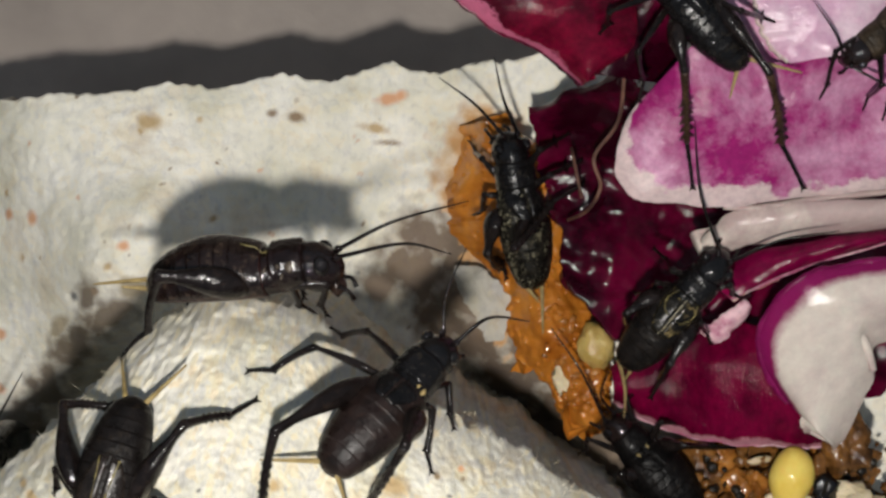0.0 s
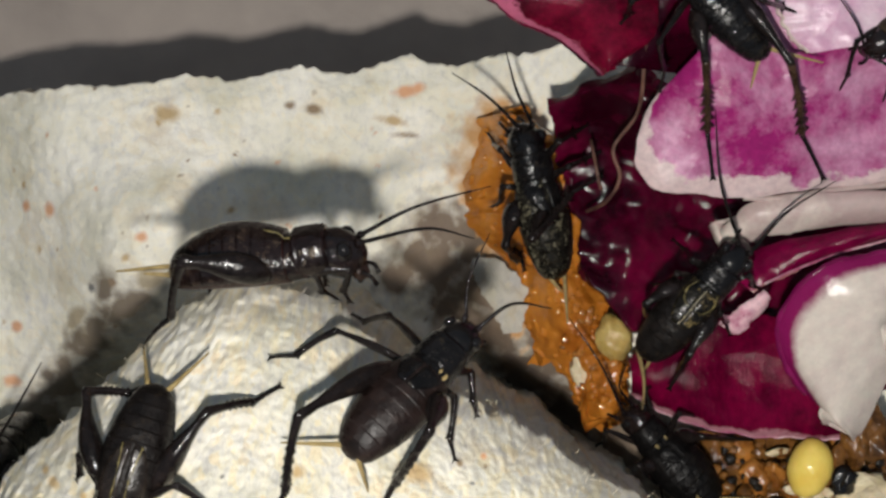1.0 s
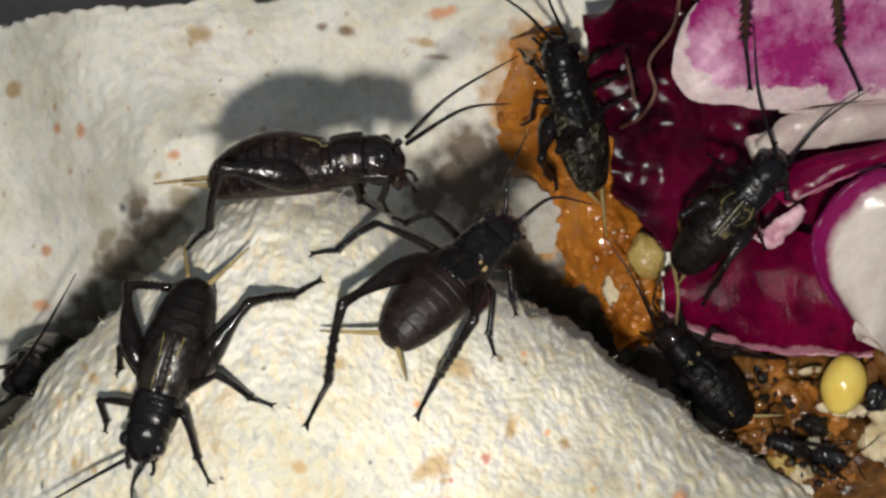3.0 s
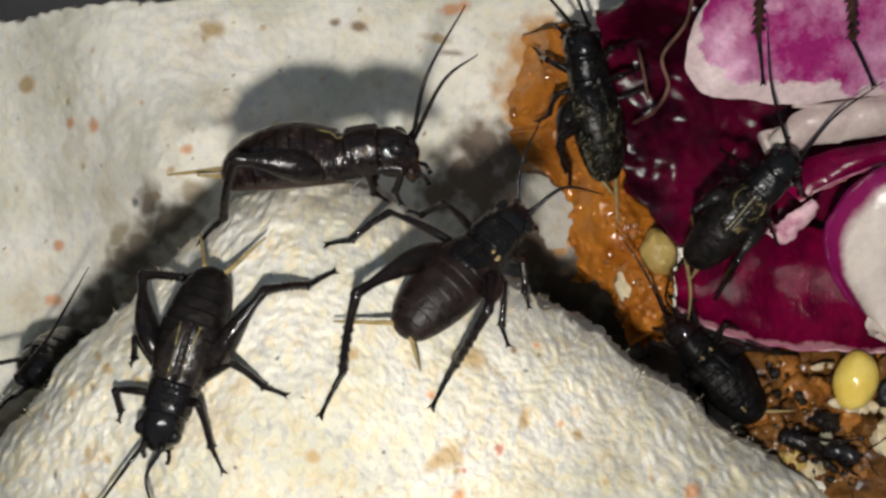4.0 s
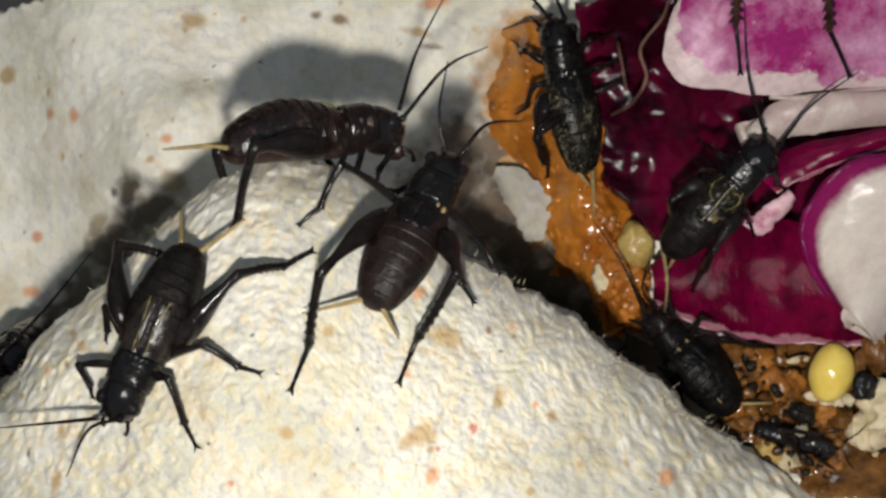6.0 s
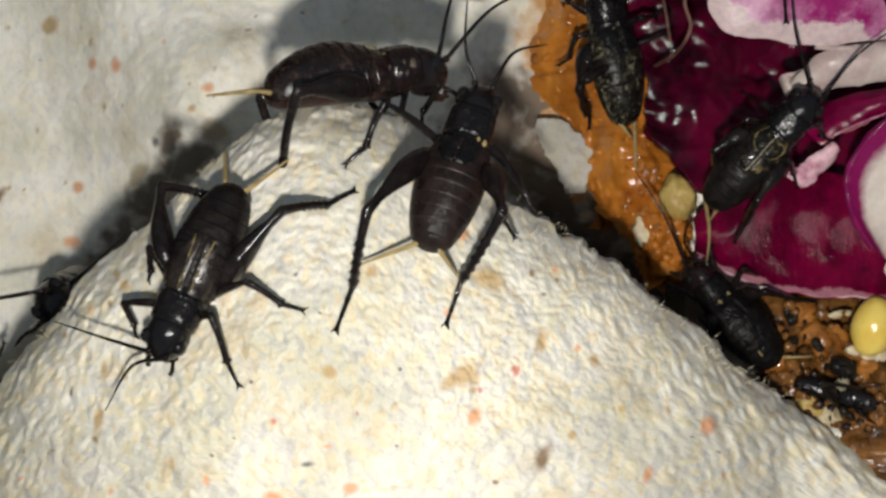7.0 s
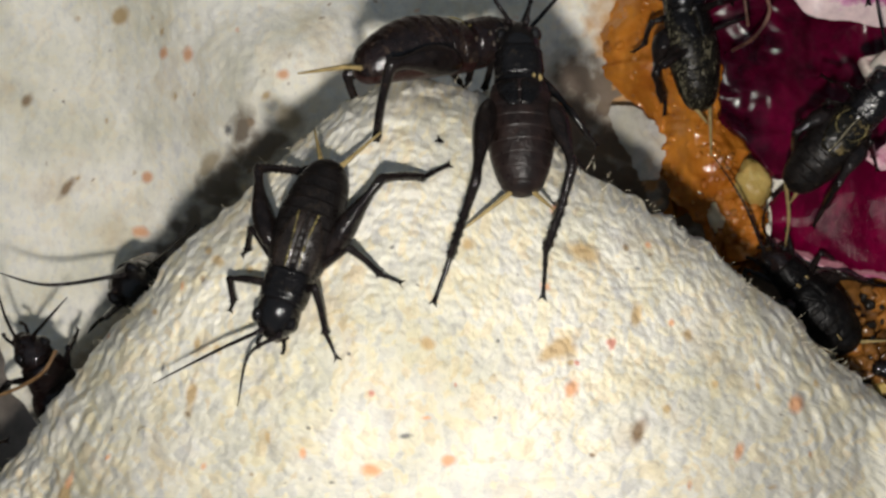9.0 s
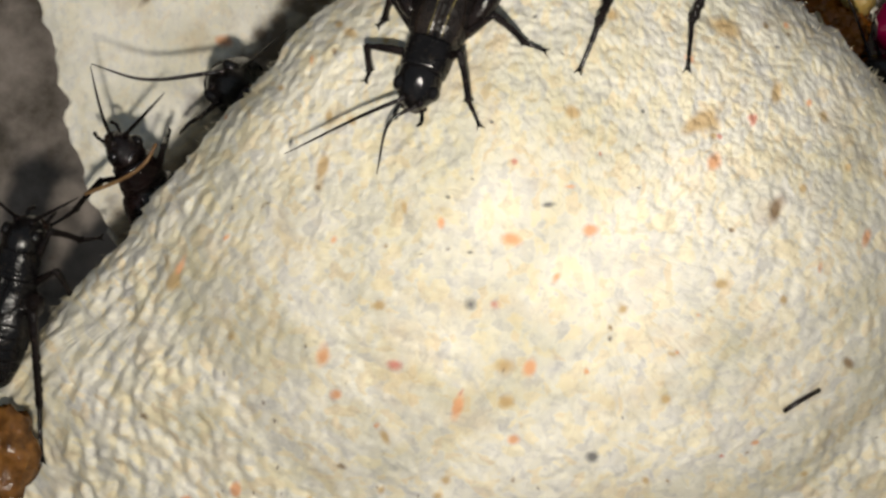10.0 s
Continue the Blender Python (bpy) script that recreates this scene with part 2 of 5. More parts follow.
M_BRAN = wet("bran_dust", (0.045, 0.04, 0.024), (0.13, 0.115, 0.07), 700, 0.4, 0.0)
M_AMBER = wet("amber_chunk", (0.16, 0.055, 0.010), (0.42, 0.17, 0.035), 350, 0.16, 0.15, 0.5, 0.0003)
M_STRAW = wet("tan_straw", (0.12, 0.06, 0.025), (0.27, 0.16, 0.07), 500, 0.5, 0.0)
M_STEM = wet("dry_stem", (0.05, 0.022, 0.016), (0.17, 0.085, 0.06), 500, 0.5)


def floor_material():
    mat, nt, links, p = nodes_of("box_plastic")
    n = noise_node(nt, links, 40, 4)
    col = ramp(nt, links, n.outputs[0], [(0.3, (0.29, 0.245, 0.215)), (0.7, (0.47, 0.40, 0.35))]).outputs[0]
    # mottled darker brown towards the western end of the box
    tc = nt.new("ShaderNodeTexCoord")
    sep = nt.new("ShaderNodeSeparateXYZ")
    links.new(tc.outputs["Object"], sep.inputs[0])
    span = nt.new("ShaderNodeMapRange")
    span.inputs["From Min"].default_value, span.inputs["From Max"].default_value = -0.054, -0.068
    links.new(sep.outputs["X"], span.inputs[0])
    dark_mottle = noise_node(nt, links, 90, 5, 0.65)
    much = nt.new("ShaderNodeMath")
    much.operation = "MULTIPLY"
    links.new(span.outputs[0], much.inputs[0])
    links.new(ramp(nt, links, dark_mottle.outputs[0], [(0.30, (0.25, 0.25, 0.25)), (0.60, (1, 1, 1))]).outputs[0], much.inputs[1])
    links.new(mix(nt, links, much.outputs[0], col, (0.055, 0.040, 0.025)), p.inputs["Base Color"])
    p.inputs["Roughness"].default_value = 0.5
    b1 = noise_node(nt, links, 500, 4)
    bump(nt, links, p, b1.outputs[0], 0.3, 0.0004)
    return mat


M_FLOOR = floor_material()


def torch_material():
    mat, nt, links, p = nodes_of("torch_glow")
    p.inputs["Base Color"].default_value = (0.8, 0.8, 0.8, 1)
    p.inputs["Emission Color"].default_value = (1.0, 0.97, 0.92, 1)
    p.inputs["Emission Strength"].default_value = TORCH_POWER
    return mat


# ---------------------------------------------------------------- mesh helpers
def V(p):
    return Vector(p) * CM


def mesh_object(name, bm, material, smooth=True):
    me = bpy.data.meshes.new(name)
    bm.normal_update()
    bm.to_mesh(me)
    bm.free()
    me.materials.append(material)
    for poly in me.polygons:
        poly.use_smooth = smooth
    return new(name, me)


def part(name, bm, material, parent, label=""):
    ob = mesh_object(name, bm, material)
    ob.parent = parent
    return tagged(ob, label)


def skin(bm, rings, cap=True):
    """Joins rings of points into a tube."""
    loops = [[bm.verts.new(p) for p in ring] for ring in rings]
    n = len(loops[0])
    for a, b in zip(loops, loops[1:]):
        for i in range(n):
            bm.faces.new((a[i], a[(i + 1) % n], b[(i + 1) % n], b[i]))
    if cap:
        bm.faces.new(loops[0][::-1])
        bm.faces.new(loops[-1])


def smooth_line(pts, steps):
    """A Catmull-Rom line through points."""
    pts = [Vector(p) for p in pts]
    ext = [pts[0] * 2 - pts[1]] + pts + [pts[-1] * 2 - pts[-2]]
    out = []
    for i in range(len(pts) - 1):
        a, b, c, d = ext[i : i + 4]
        for k in range(steps):
            t = k / steps
            out.append(0.5 * (2 * b + (c - a) * t + (2 * a - 5 * b + 4 * c - d) * t**2 + (3 * b - a - 3 * c + d) * t**3))
    return out + [pts[-1]]


def tube(bm, pts, radii, n=8, flat=1.0):
    pts = [Vector(p) for p in pts]
    rings = []
    side = None
    for i, p in enumerate(pts):
        ahead = (pts[min(i + 1, len(pts) - 1)] - pts[max(i - 1, 0)]).normalized()
        ref = side if side else (Vector((0, 0, 1)) if abs(ahead.z) < 0.9 else Vector((1, 0, 0)))
        side = (ref - ahead * ref.dot(ahead)).normalized()
        up = ahead.cross(side)
        r = radii[i] if isinstance(radii, (list, tuple)) else radii
        rings.append([p + (side * math.cos(a) + up * math.sin(a) * flat) * r for a in (2 * math.pi * k / n for k in range(n))])
    skin(bm, rings)


def blob(bm, centre, size, seg=14, turn=None, rough=0.0, seed=0.0):
    """A rounded lump with half-axes size, roughened."""
    m = Matrix.Translation(centre) @ (turn.to_4x4() if turn else Matrix()) @ Matrix.Diagonal((*size, 1))
    made = bmesh.ops.create_uvsphere(bm, u_segments=seg, v_segments=max(6, seg * 2 // 3), radius=1)
    for v in made["verts"]:
        q = v.co + Vector((seed, seed * 0.7, 0))
        k = 1 + rough * (noise.noise(q * 1.7) + 0.55 * noise.noise(q * 4.3))
        v.co = m @ (v.co * k)


# ---------------------------------------------------------------- egg tray
def dome(x, y):
    r2 = (x + 0.9) ** 2 + (y + 2.0) ** 2
    near = max(0.0, min(1.0, (-2.4 - y) / 1.8))
    r, turn = r2**0.5, 3.74 - 0.35 * near
    skirt = max(0.0, min(1.0, (x - 2.3) / 1.2)) * max(0.0, min(1.0, (-1.9 - y) / 0.6))
    slope = 1.05 - 0.20 * near - 0.60 * skirt
    return 4.75 - 0.2 * r2 if r < turn else 4.75 - 0.2 * turn**2 - slope * (r - turn)


def inside(x, y):
    """Distance inside the rounded corner of the peak."""
    dl = (x - y + 2.0) / 2**0.5
    dr = -(1.6 * (x - 0.3) + 2.45 * (y + 0.35)) / 2.926
    dc = 6.3 - math.hypot(x + 0.9, y + 2.6)
    k = 0.55
    e = [math.exp(-d / k * 2.2) for d in (dl, dr, dc)]
    return -k / 2.2 * math.log(sum(e))


def sheet_height(x, y):
    left = max(0.0, min(1.0, (-3.0 - x - 0.4 * (y - 1.1)) / 2.0))
    bumpy = 0.6 * math.exp(-((x + 2.5) ** 2 + (y - 0.8) ** 2) / 0.7)
    right = 0.35 * max(0.0, min(1.0, (x - 0.4) / 1.5))
    dl = (x - y + 2.0) / 2**0.5
    crevice = 1.6 * math.exp(-(((dl + 0.05) / 0.42) ** 2)) * max(0.0, min(1.0, (-2.0 - x) / 1.2)) if dl < 0.6 else 0.0
    dr = -(1.6 * (x - 0.3) + 2.45 * (y + 0.35)) / 2.926
    crevice += 0.9 * math.exp(-(((dr + 0.05) / 0.30) ** 2)) * max(0.0, min(1.0, (x - 0.2) / 0.6)) * max(0.0, min(1.0, (2.1 - x) / 0.5)) if abs(dr) < 1 else 0.0
    near = max(0.0, min(1.0, (-1.75 - y) / 0.6)) * max(0.0, min(1.0, (x - 2.0) / 0.9))
    return 0.0 - 1.0 * left * left * (3 - 2 * left) + bumpy - crevice + right + 1.0 * near * near * (3 - 2 * near)


def fibre(x, y, z, amount):
    p = Vector((x, y, z))
    return amount * (0.6 * noise.noise(p * 2.2) + 0.5 * noise.noise(p * 6.0) + 0.45 * noise.noise(p * 14.0) + 0.3 * noise.noise(p * 30.0))


# The darkest browns mix staining with shade painted beside the peak's foot.
STAIN = {"orange": (0.66, 0.31, 0.15), "brown": (0.20, 0.12, 0.06), "ochre": (0.46, 0.31, 0.14), "ink": (0.10, 0.10, 0.11), "red": (0.50, 0.17, 0.13), "damp_shade": (0.095, 0.047, 0.021), "juice": (0.50, 0.24, 0.06), "dark_mottle": (0.11, 0.072, 0.042), "dirt": (0.36, 0.29, 0.19)}


def scatter(n, seed, box, small, big, colour):
    rnd = random.Random(seed)
    return [(rnd.uniform(box[0], box[1]), rnd.uniform(box[2], box[3]), rnd.uniform(small, big), rnd.uniform(small, big) * 0.7, rnd.uniform(0, 180), colour) for _ in range(n)]


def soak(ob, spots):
    """Soaks spots of coloured pulp, stain and painted crevice shade into a tray mesh: x, y, half length, half breadth,
    turn, colour.
    """
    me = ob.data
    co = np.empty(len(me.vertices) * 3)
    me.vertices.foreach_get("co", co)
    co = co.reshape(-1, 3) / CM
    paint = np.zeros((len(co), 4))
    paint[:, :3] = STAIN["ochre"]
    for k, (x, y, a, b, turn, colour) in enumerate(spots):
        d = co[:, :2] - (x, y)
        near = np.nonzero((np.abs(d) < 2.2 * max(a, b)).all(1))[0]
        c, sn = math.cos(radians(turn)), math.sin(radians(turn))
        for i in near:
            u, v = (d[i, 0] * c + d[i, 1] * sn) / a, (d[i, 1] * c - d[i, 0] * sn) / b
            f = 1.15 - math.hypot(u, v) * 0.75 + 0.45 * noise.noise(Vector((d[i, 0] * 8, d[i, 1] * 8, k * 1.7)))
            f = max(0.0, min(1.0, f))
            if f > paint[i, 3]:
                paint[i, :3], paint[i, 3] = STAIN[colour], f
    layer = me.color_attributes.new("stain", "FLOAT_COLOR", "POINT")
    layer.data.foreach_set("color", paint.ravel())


PEAK_BOX, SHEET_BOX = (-3.8, 2.4, -5.2, -0.6), (-5.4, 0.9, -0.4, 2.4)
PEAK_SPOTS = [
    (0.01, -1.98, .07, .05, 70, "orange"), (-0.85, -2.50, .05, .04, 0, "orange"), (1.39, -2.48, .07, .04, 70, "orange"), (-1.41, -2.60, .06, .045, 0, "orange"), (-0.09, -0.65, .06, .04, 20, "orange"), (1.94, -2.11, .08, .06, 0, "orange"),
    (-2.79, -3.59, .09, .045, 80, "orange"), (-2.68, -3.91, .055, .04, 20, "orange"), (-1.73, -3.91, .11, .04, 80, "orange"), (-1.21, -3.55, .07, .045, 80, "orange"), (-1.29, -4.15, .045, .035, 0, "orange"), (0.02, -1.99, .06, .04, 80, "orange"), (-3.60, -4.95, .07, .04, 80, "orange"), (-4.09, -5.12, .05, .04, 0, "orange"),
    (0.54, -2.29, .10, .055, 75, "brown"), (0.09, -0.96, .10, .07, -30, "ochre"), (0.11, -0.97, .05, .04, -30, "brown"), (0.51, -1.42, .08, .04, 80, "ochre"), (-0.08, -1.68, .13, .05, 30, "ochre"),
    (-1.42, -3.56, .08, .06, 0, "ochre"), (-0.05, -1.68, .10, .08, 0, "ochre"), (1.40, -3.47, .07, .035, -40, "brown"), (-2.65, -4.56, .045, .03, 0, "brown"), (-4.14, -3.07, .15, .05, 65, "ochre"), (-4.09, -2.99, .09, .03, 65, "orange"), (-4.47, -4.36, .04, .035, 0, "brown"), (-2.84, -2.14, .14, .04, 80, "ochre"), (-1.38, -3.83, .06, .06, 0, "ochre"),
    (-1.67, -3.09, .045, .045, 0, "ink"), (-0.65, -4.26, .045, .045, 0, "ink"), (-3.10, -1.95, .04, .015, 80, "ink"), (-1.17, -2.34, .05, .02, 10, "ink"),
    (-1.42, -2.04, .025, .025, 0, "red"), (0.33, -1.64, .04, .02, 70, "red"), (-2.23, -3.60, .06, .045, 0, "red"), (-1.51, -3.08, .04, .035, 0, "red"), (0.31, -1.63, .035, .025, 0, "red")]
SHEET_SPOTS = [
    (-3.99, 1.13, .06, .05, 80, "orange"), (-0.04, 2.28, .15, .06, 8, "orange"), (-2.61, 0.80, .06, .05, 0, "orange"), (-4.26, -0.71, .08, .06, 0, "orange"), (-3.67, 1.09, .07, .07, 0, "orange"), (-4.19, -0.12, .06, .05, 0, "orange"),
    (-2.44, 2.05, .11, .08, 0, "ochre"), (-1.21, 2.13, .06, .04, 0, "brown"), (-0.99, 2.09, .10, .05, 0, "brown"), (-2.96, 0.36, .07, .05, 0, "brown"), (-0.21, 1.98, .15, .04, -10, "ochre"), (-0.07, 1.83, .14, .03, -5, "brown"), (-4.49, 1.55, .10, .08, 0, "ochre"), (-5.53, 0.67, .08, .05, 60, "brown"), (-5.08, -0.26, .12, .045, 60, "brown"), (-3.21, 0.31, .04, .04, 0, "ink"),
    # brown staining plus crevice shade, painted along the peak's right foot
    (0.63, 0.78, .40, .22, -60, "damp_shade"), (0.92, 0.21, .45, .26, -50, "damp_shade"), (1.37, -0.35, .5, .3, -45, "damp_shade"), (1.86, -0.89, .5, .3, -45, "damp_shade"), (2.20, -1.27, .5, .35, -40, "damp_shade"),
    (0.62, 0.30, .40, .22, -50, "damp_shade"), (0.80, -0.15, .42, .24, -48, "damp_shade"), (1.15, -0.62, .46, .26, -45, "damp_shade"), (1.62, -1.05, .46, .28, -42, "damp_shade"), (0.27, 0.52, .34, .26, -60, "damp_shade"), (0.45, 0.07, .36, .28, -50, "damp_shade"),
    (0.30, 0.88, .34, .26, -40, "damp_shade"), (0.07, 0.59, .30, .24, -40, "damp_shade"), (-0.15, 0.39, .25, .2, -30, "damp_shade"),
    # crevice shade painted along the peak's left foot, with some dirt
    (-4.55, -2.26, .5, .35, 45, "damp_shade"), (-5.00, -2.69, .5, .35, 45, "damp_shade"), (-3.05, 0.34, .20, .10, 70, "dark_mottle"), (-2.85, 0.12, .34, .16, 30, "dark_mottle"), (-3.30, -0.22, .46, .20, 48, "dark_mottle"), (-3.75, -0.72, .46, .20, 46, "dark_mottle"), (-4.10, -1.15, .44, .24, 45, "dark_mottle"), (-2.55, 0.40, .16, .10, 20, "dirt"), (-3.45, -0.02, .14, .08, 60, "dirt"),
    (0.86, 1.89, .35, .3, 0, "juice"), (0.72, 1.33, .3, .4, 0, "juice"), (0.86, 0.82, .3, .3, 0, "juice"), (1.08, 0.09, .3, .4, 0, "juice"), (0.78, 1.81, .25, .3, 0, "juice")]
for n, seed, big, colour in ((26, 1, 0.04, "orange"), (40, 2, 0.06, "ochre"), (26, 3, 0.03, "brown"), (50, 4, 0.022, "ink"), (12, 5, 0.022, "red")):
    PEAK_SPOTS += scatter(n, seed, PEAK_BOX, big * 0.4, big, colour)
for n, seed, big, colour in ((10, 6, 0.04, "orange"), (20, 7, 0.045, "ochre"), (22, 8, 0.03, "brown"), (22, 9, 0.02, "ink")):
    SHEET_SPOTS += scatter(n, seed, SHEET_BOX, big * 0.4, big, colour)


def tray_peak():
    def along_flow(x, y):
        """Fibres fan out from above the corner: place across and along them."""
        return 5.0 * math.atan2(x + 0.6, 3.0 - y), math.hypot(x + 0.6, 3.0 - y)

    bm = bmesh.new()
    cx, cy = -0.9, -2.6
    na, nr, nw = 800, 220, 60
    rings = []
    outer = []
    for i in range(na):
        a = 2 * math.pi * i / na
        lo, hi = 0.2, 9.0
        for _ in range(30):
            mid = (lo + hi) / 2
            lo, hi = (mid, hi) if inside(cx + mid * math.cos(a), cy + mid * math.sin(a)) > 0 else (lo, mid)
        outer.append(lo + 0.10 * noise.noise(Vector((lo * math.cos(a), lo * math.sin(a), 0)) * 1.6) + 0.05 * noise.noise(Vector((lo * math.cos(a), lo * math.sin(a), 3)) * 6))
    for k in range(1, nr + 1):
        s = (k / nr) ** 0.8
        ring = []
        for i in range(na):
            a = 2 * math.pi * i / na
            r = outer[i] * s
            x, y = cx + r * math.cos(a), cy + r * math.sin(a)
            d = max(0.0, outer[i] - r)
            edge = max(0.0, 0.45 - d)
            flank = max(0.0, min(1.0, (r - 2.1) / 1.9)) * (1.25 if x < -0.9 else 1.0)
            ang, far = along_flow(x, y)
            flake = 0.05 * noise.noise(Vector((ang * 2.2, far * 0.9, 4))) + 0.07 * abs(noise.noise(Vector((ang * 5.0, far * 2.1, 8)))) + 0.075 * abs(noise.noise(Vector((ang * 10.5, far * 4.6, 2)))) + 0.05 * noise.noise(Vector((ang * 19, far * 9.5, 5)))
            z = dome(x, y) - 1.3 * edge**2 + fibre(x, y, 0, 0.045) + (0.04 * min(1.0, r) ** 2 + 0.96 * flank) * flake * (1.25 + 0.9 * noise.noise(Vector((x * 1.7, y * 1.7, 9))))
            ring.append((x, y, z))
        rings.append(ring)
    base = rings[-1]
    for k in range(1, nw + 1):
        s = k / nw
        ring = []
        for i in range(na):
            a = 2 * math.pi * i / na
            x0, y0, z0 = base[i]
            drop = (z0 + 4.39) * s
            out = 0.05 + 0.10 * s
            z = z0 - drop
            j = fibre(x0 * 1.0, y0 * 1.0, z, 0.10)
            ring.append((x0 + (out * s**0.5 + j) * math.cos(a), y0 + (out * s**0.5 + j) * math.sin(a), z))
        rings.append(ring)
    loops = [[bm.verts.new(V(p)) for p in ring] for ring in rings]
    for p, q in zip(loops, loops[1:]):
        for i in range(na):
            bm.faces.new((p[i], q[i], q[(i + 1) % na], p[(i + 1) % na]))
    top = bm.verts.new(V((cx, cy, dome(cx, cy))))
    for i in range(na):
        bm.faces.new((top, loops[0][i], loops[0][(i + 1) % na]))
    ob = mesh_object("egg_tray_peak", bm, M_PULP)
    me = ob.data
    co, corner = np.empty(len(me.vertices) * 3), np.empty(len(me.loops), int)
    me.vertices.foreach_get("co", co)
    me.loops.foreach_get("vertex_index", corner)
    co = co.reshape(-1, 3) / CM
    uv = np.stack([5.0 * np.arctan2(co[:, 0] + 0.6, 3.0 - co[:, 1]), np.hypot(co[:, 0] + 0.6, 3.0 - co[:, 1])], 1)
    me.uv_layers.new(name="flow").data.foreach_set("uv", uv[corner].ravel())
    soak(ob, PEAK_SPOTS)
    return tagged(ob, "cream moulded paper peak of an egg tray, speckled", "egg tray", kind="structure")


def tray_sheet():
    bm = bmesh.new()
    nx, ny = 420, 280
    x0, x1, y0 = -6.4, 7.0, -5.5
    rows = []
    for j in range(ny + 1):
        row = []
        for i in range(nx + 1):
            u, v = i / nx, j / ny
            ytop = 2.50 + 0.075 * (x0 + (x1 - x0) * u)
            x = x0 + (x1 - x0) * u
            ytop += 0.04 + 0.13 * noise.noise(Vector((x * 1.9, 0, 0))) + 0.05 * noise.noise(Vector((x * 5, 2, 0))) + 0.035 * noise.noise(Vector((x * 13, 5, 0)))
            y = y0 + (ytop - y0) * v
            left = -6.14 - 0.30 * (y + 0.7) + 0.14 * noise.noise(Vector((0, y * 2, 5))) + 0.06 * noise.noise(Vector((0, y * 6, 2)))
            x = left + (x1 - left) * u
            z = sheet_height(x, y) + fibre(x, y, 7, 0.04)
            e = min((ytop - y), (x - left))
            z -= 0.25 * max(0.0, 0.25 - e) ** 1.0
            row.append(bm.verts.new(V((x, y, z))))
        rows.append(row)
    for p, q in zip(rows, rows[1:]):
        for i in range(nx):
            bm.faces.new((p[i], p[i + 1], q[i + 1], q[i]))
    ob = mesh_object("egg_tray_sheet", bm, M_PULP_FAR)
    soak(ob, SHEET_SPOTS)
    sol = ob.modifiers.new("thickness", "SOLIDIFY")
    sol.thickness, sol.offset = 0.0016, -1
    return tagged(ob, "cream moulded paper sheet with a torn edge", "egg tray", kind="structure")


def box_floor():
    bm = bmesh.new()
    corners = ((-0.206, -0.166), (0.206, -0.166), (0.206, 0.166), (-0.206, 0.166))
    skin(bm, [[(x, y, z) for x, y in corners] for z in (-0.050, -0.044)])
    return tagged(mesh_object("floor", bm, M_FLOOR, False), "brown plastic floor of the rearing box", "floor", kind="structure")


def box_wall(name, a, b):
    bm = bmesh.new()
    d = (Vector(b) - Vector(a)).normalized()
    n = Vector((-d.y, d.x, 0)) * 0.004
    low, high = Vector((0, 0, -0.0438)), Vector((0, 0, 0.08))
    skin(bm, [[Vector(a) + low, Vector(b) + low, Vector(b) + n + low, Vector(a) + n + low], [Vector(a) + high, Vector(b) + high, Vector(b) + n + high, Vector(a) + n + high]])
    bmesh.ops.recalc_face_normals(bm, faces=bm.faces)
    return tagged(mesh_object(name, bm, M_FLOOR, False), "unseen brown plastic side wall added around the rearing box", "wall", kind="structure")


# Unseen walls, added to close the box and cut room light from the sides.
for side, a, b in (("north", (-0.2, 0.16, 0), (0.2, 0.16, 0)), ("south", (0.2, -0.16, 0), (-0.2, -0.16, 0)), ("east", (0.2, 0.16, 0), (0.2, -0.16, 0)), ("west", (-0.2, -0.16, 0), (-0.2, 0.16, 0))):
    box_wall("wall_" + side, a, b)
peak = tray_peak()
sheet = tray_sheet()
box_floor()


# ---------------------------------------------------------------- red cabbage and mash
def ragged_at(w, seed):
    return noise.noise(Vector((w * 2.3, seed, 0))) + 0.6 * noise.noise(Vector((w * 6.1, seed, 1))) + 0.4 * noise.noise(Vector((w * 15, seed, 2)))


SURFACE = {}


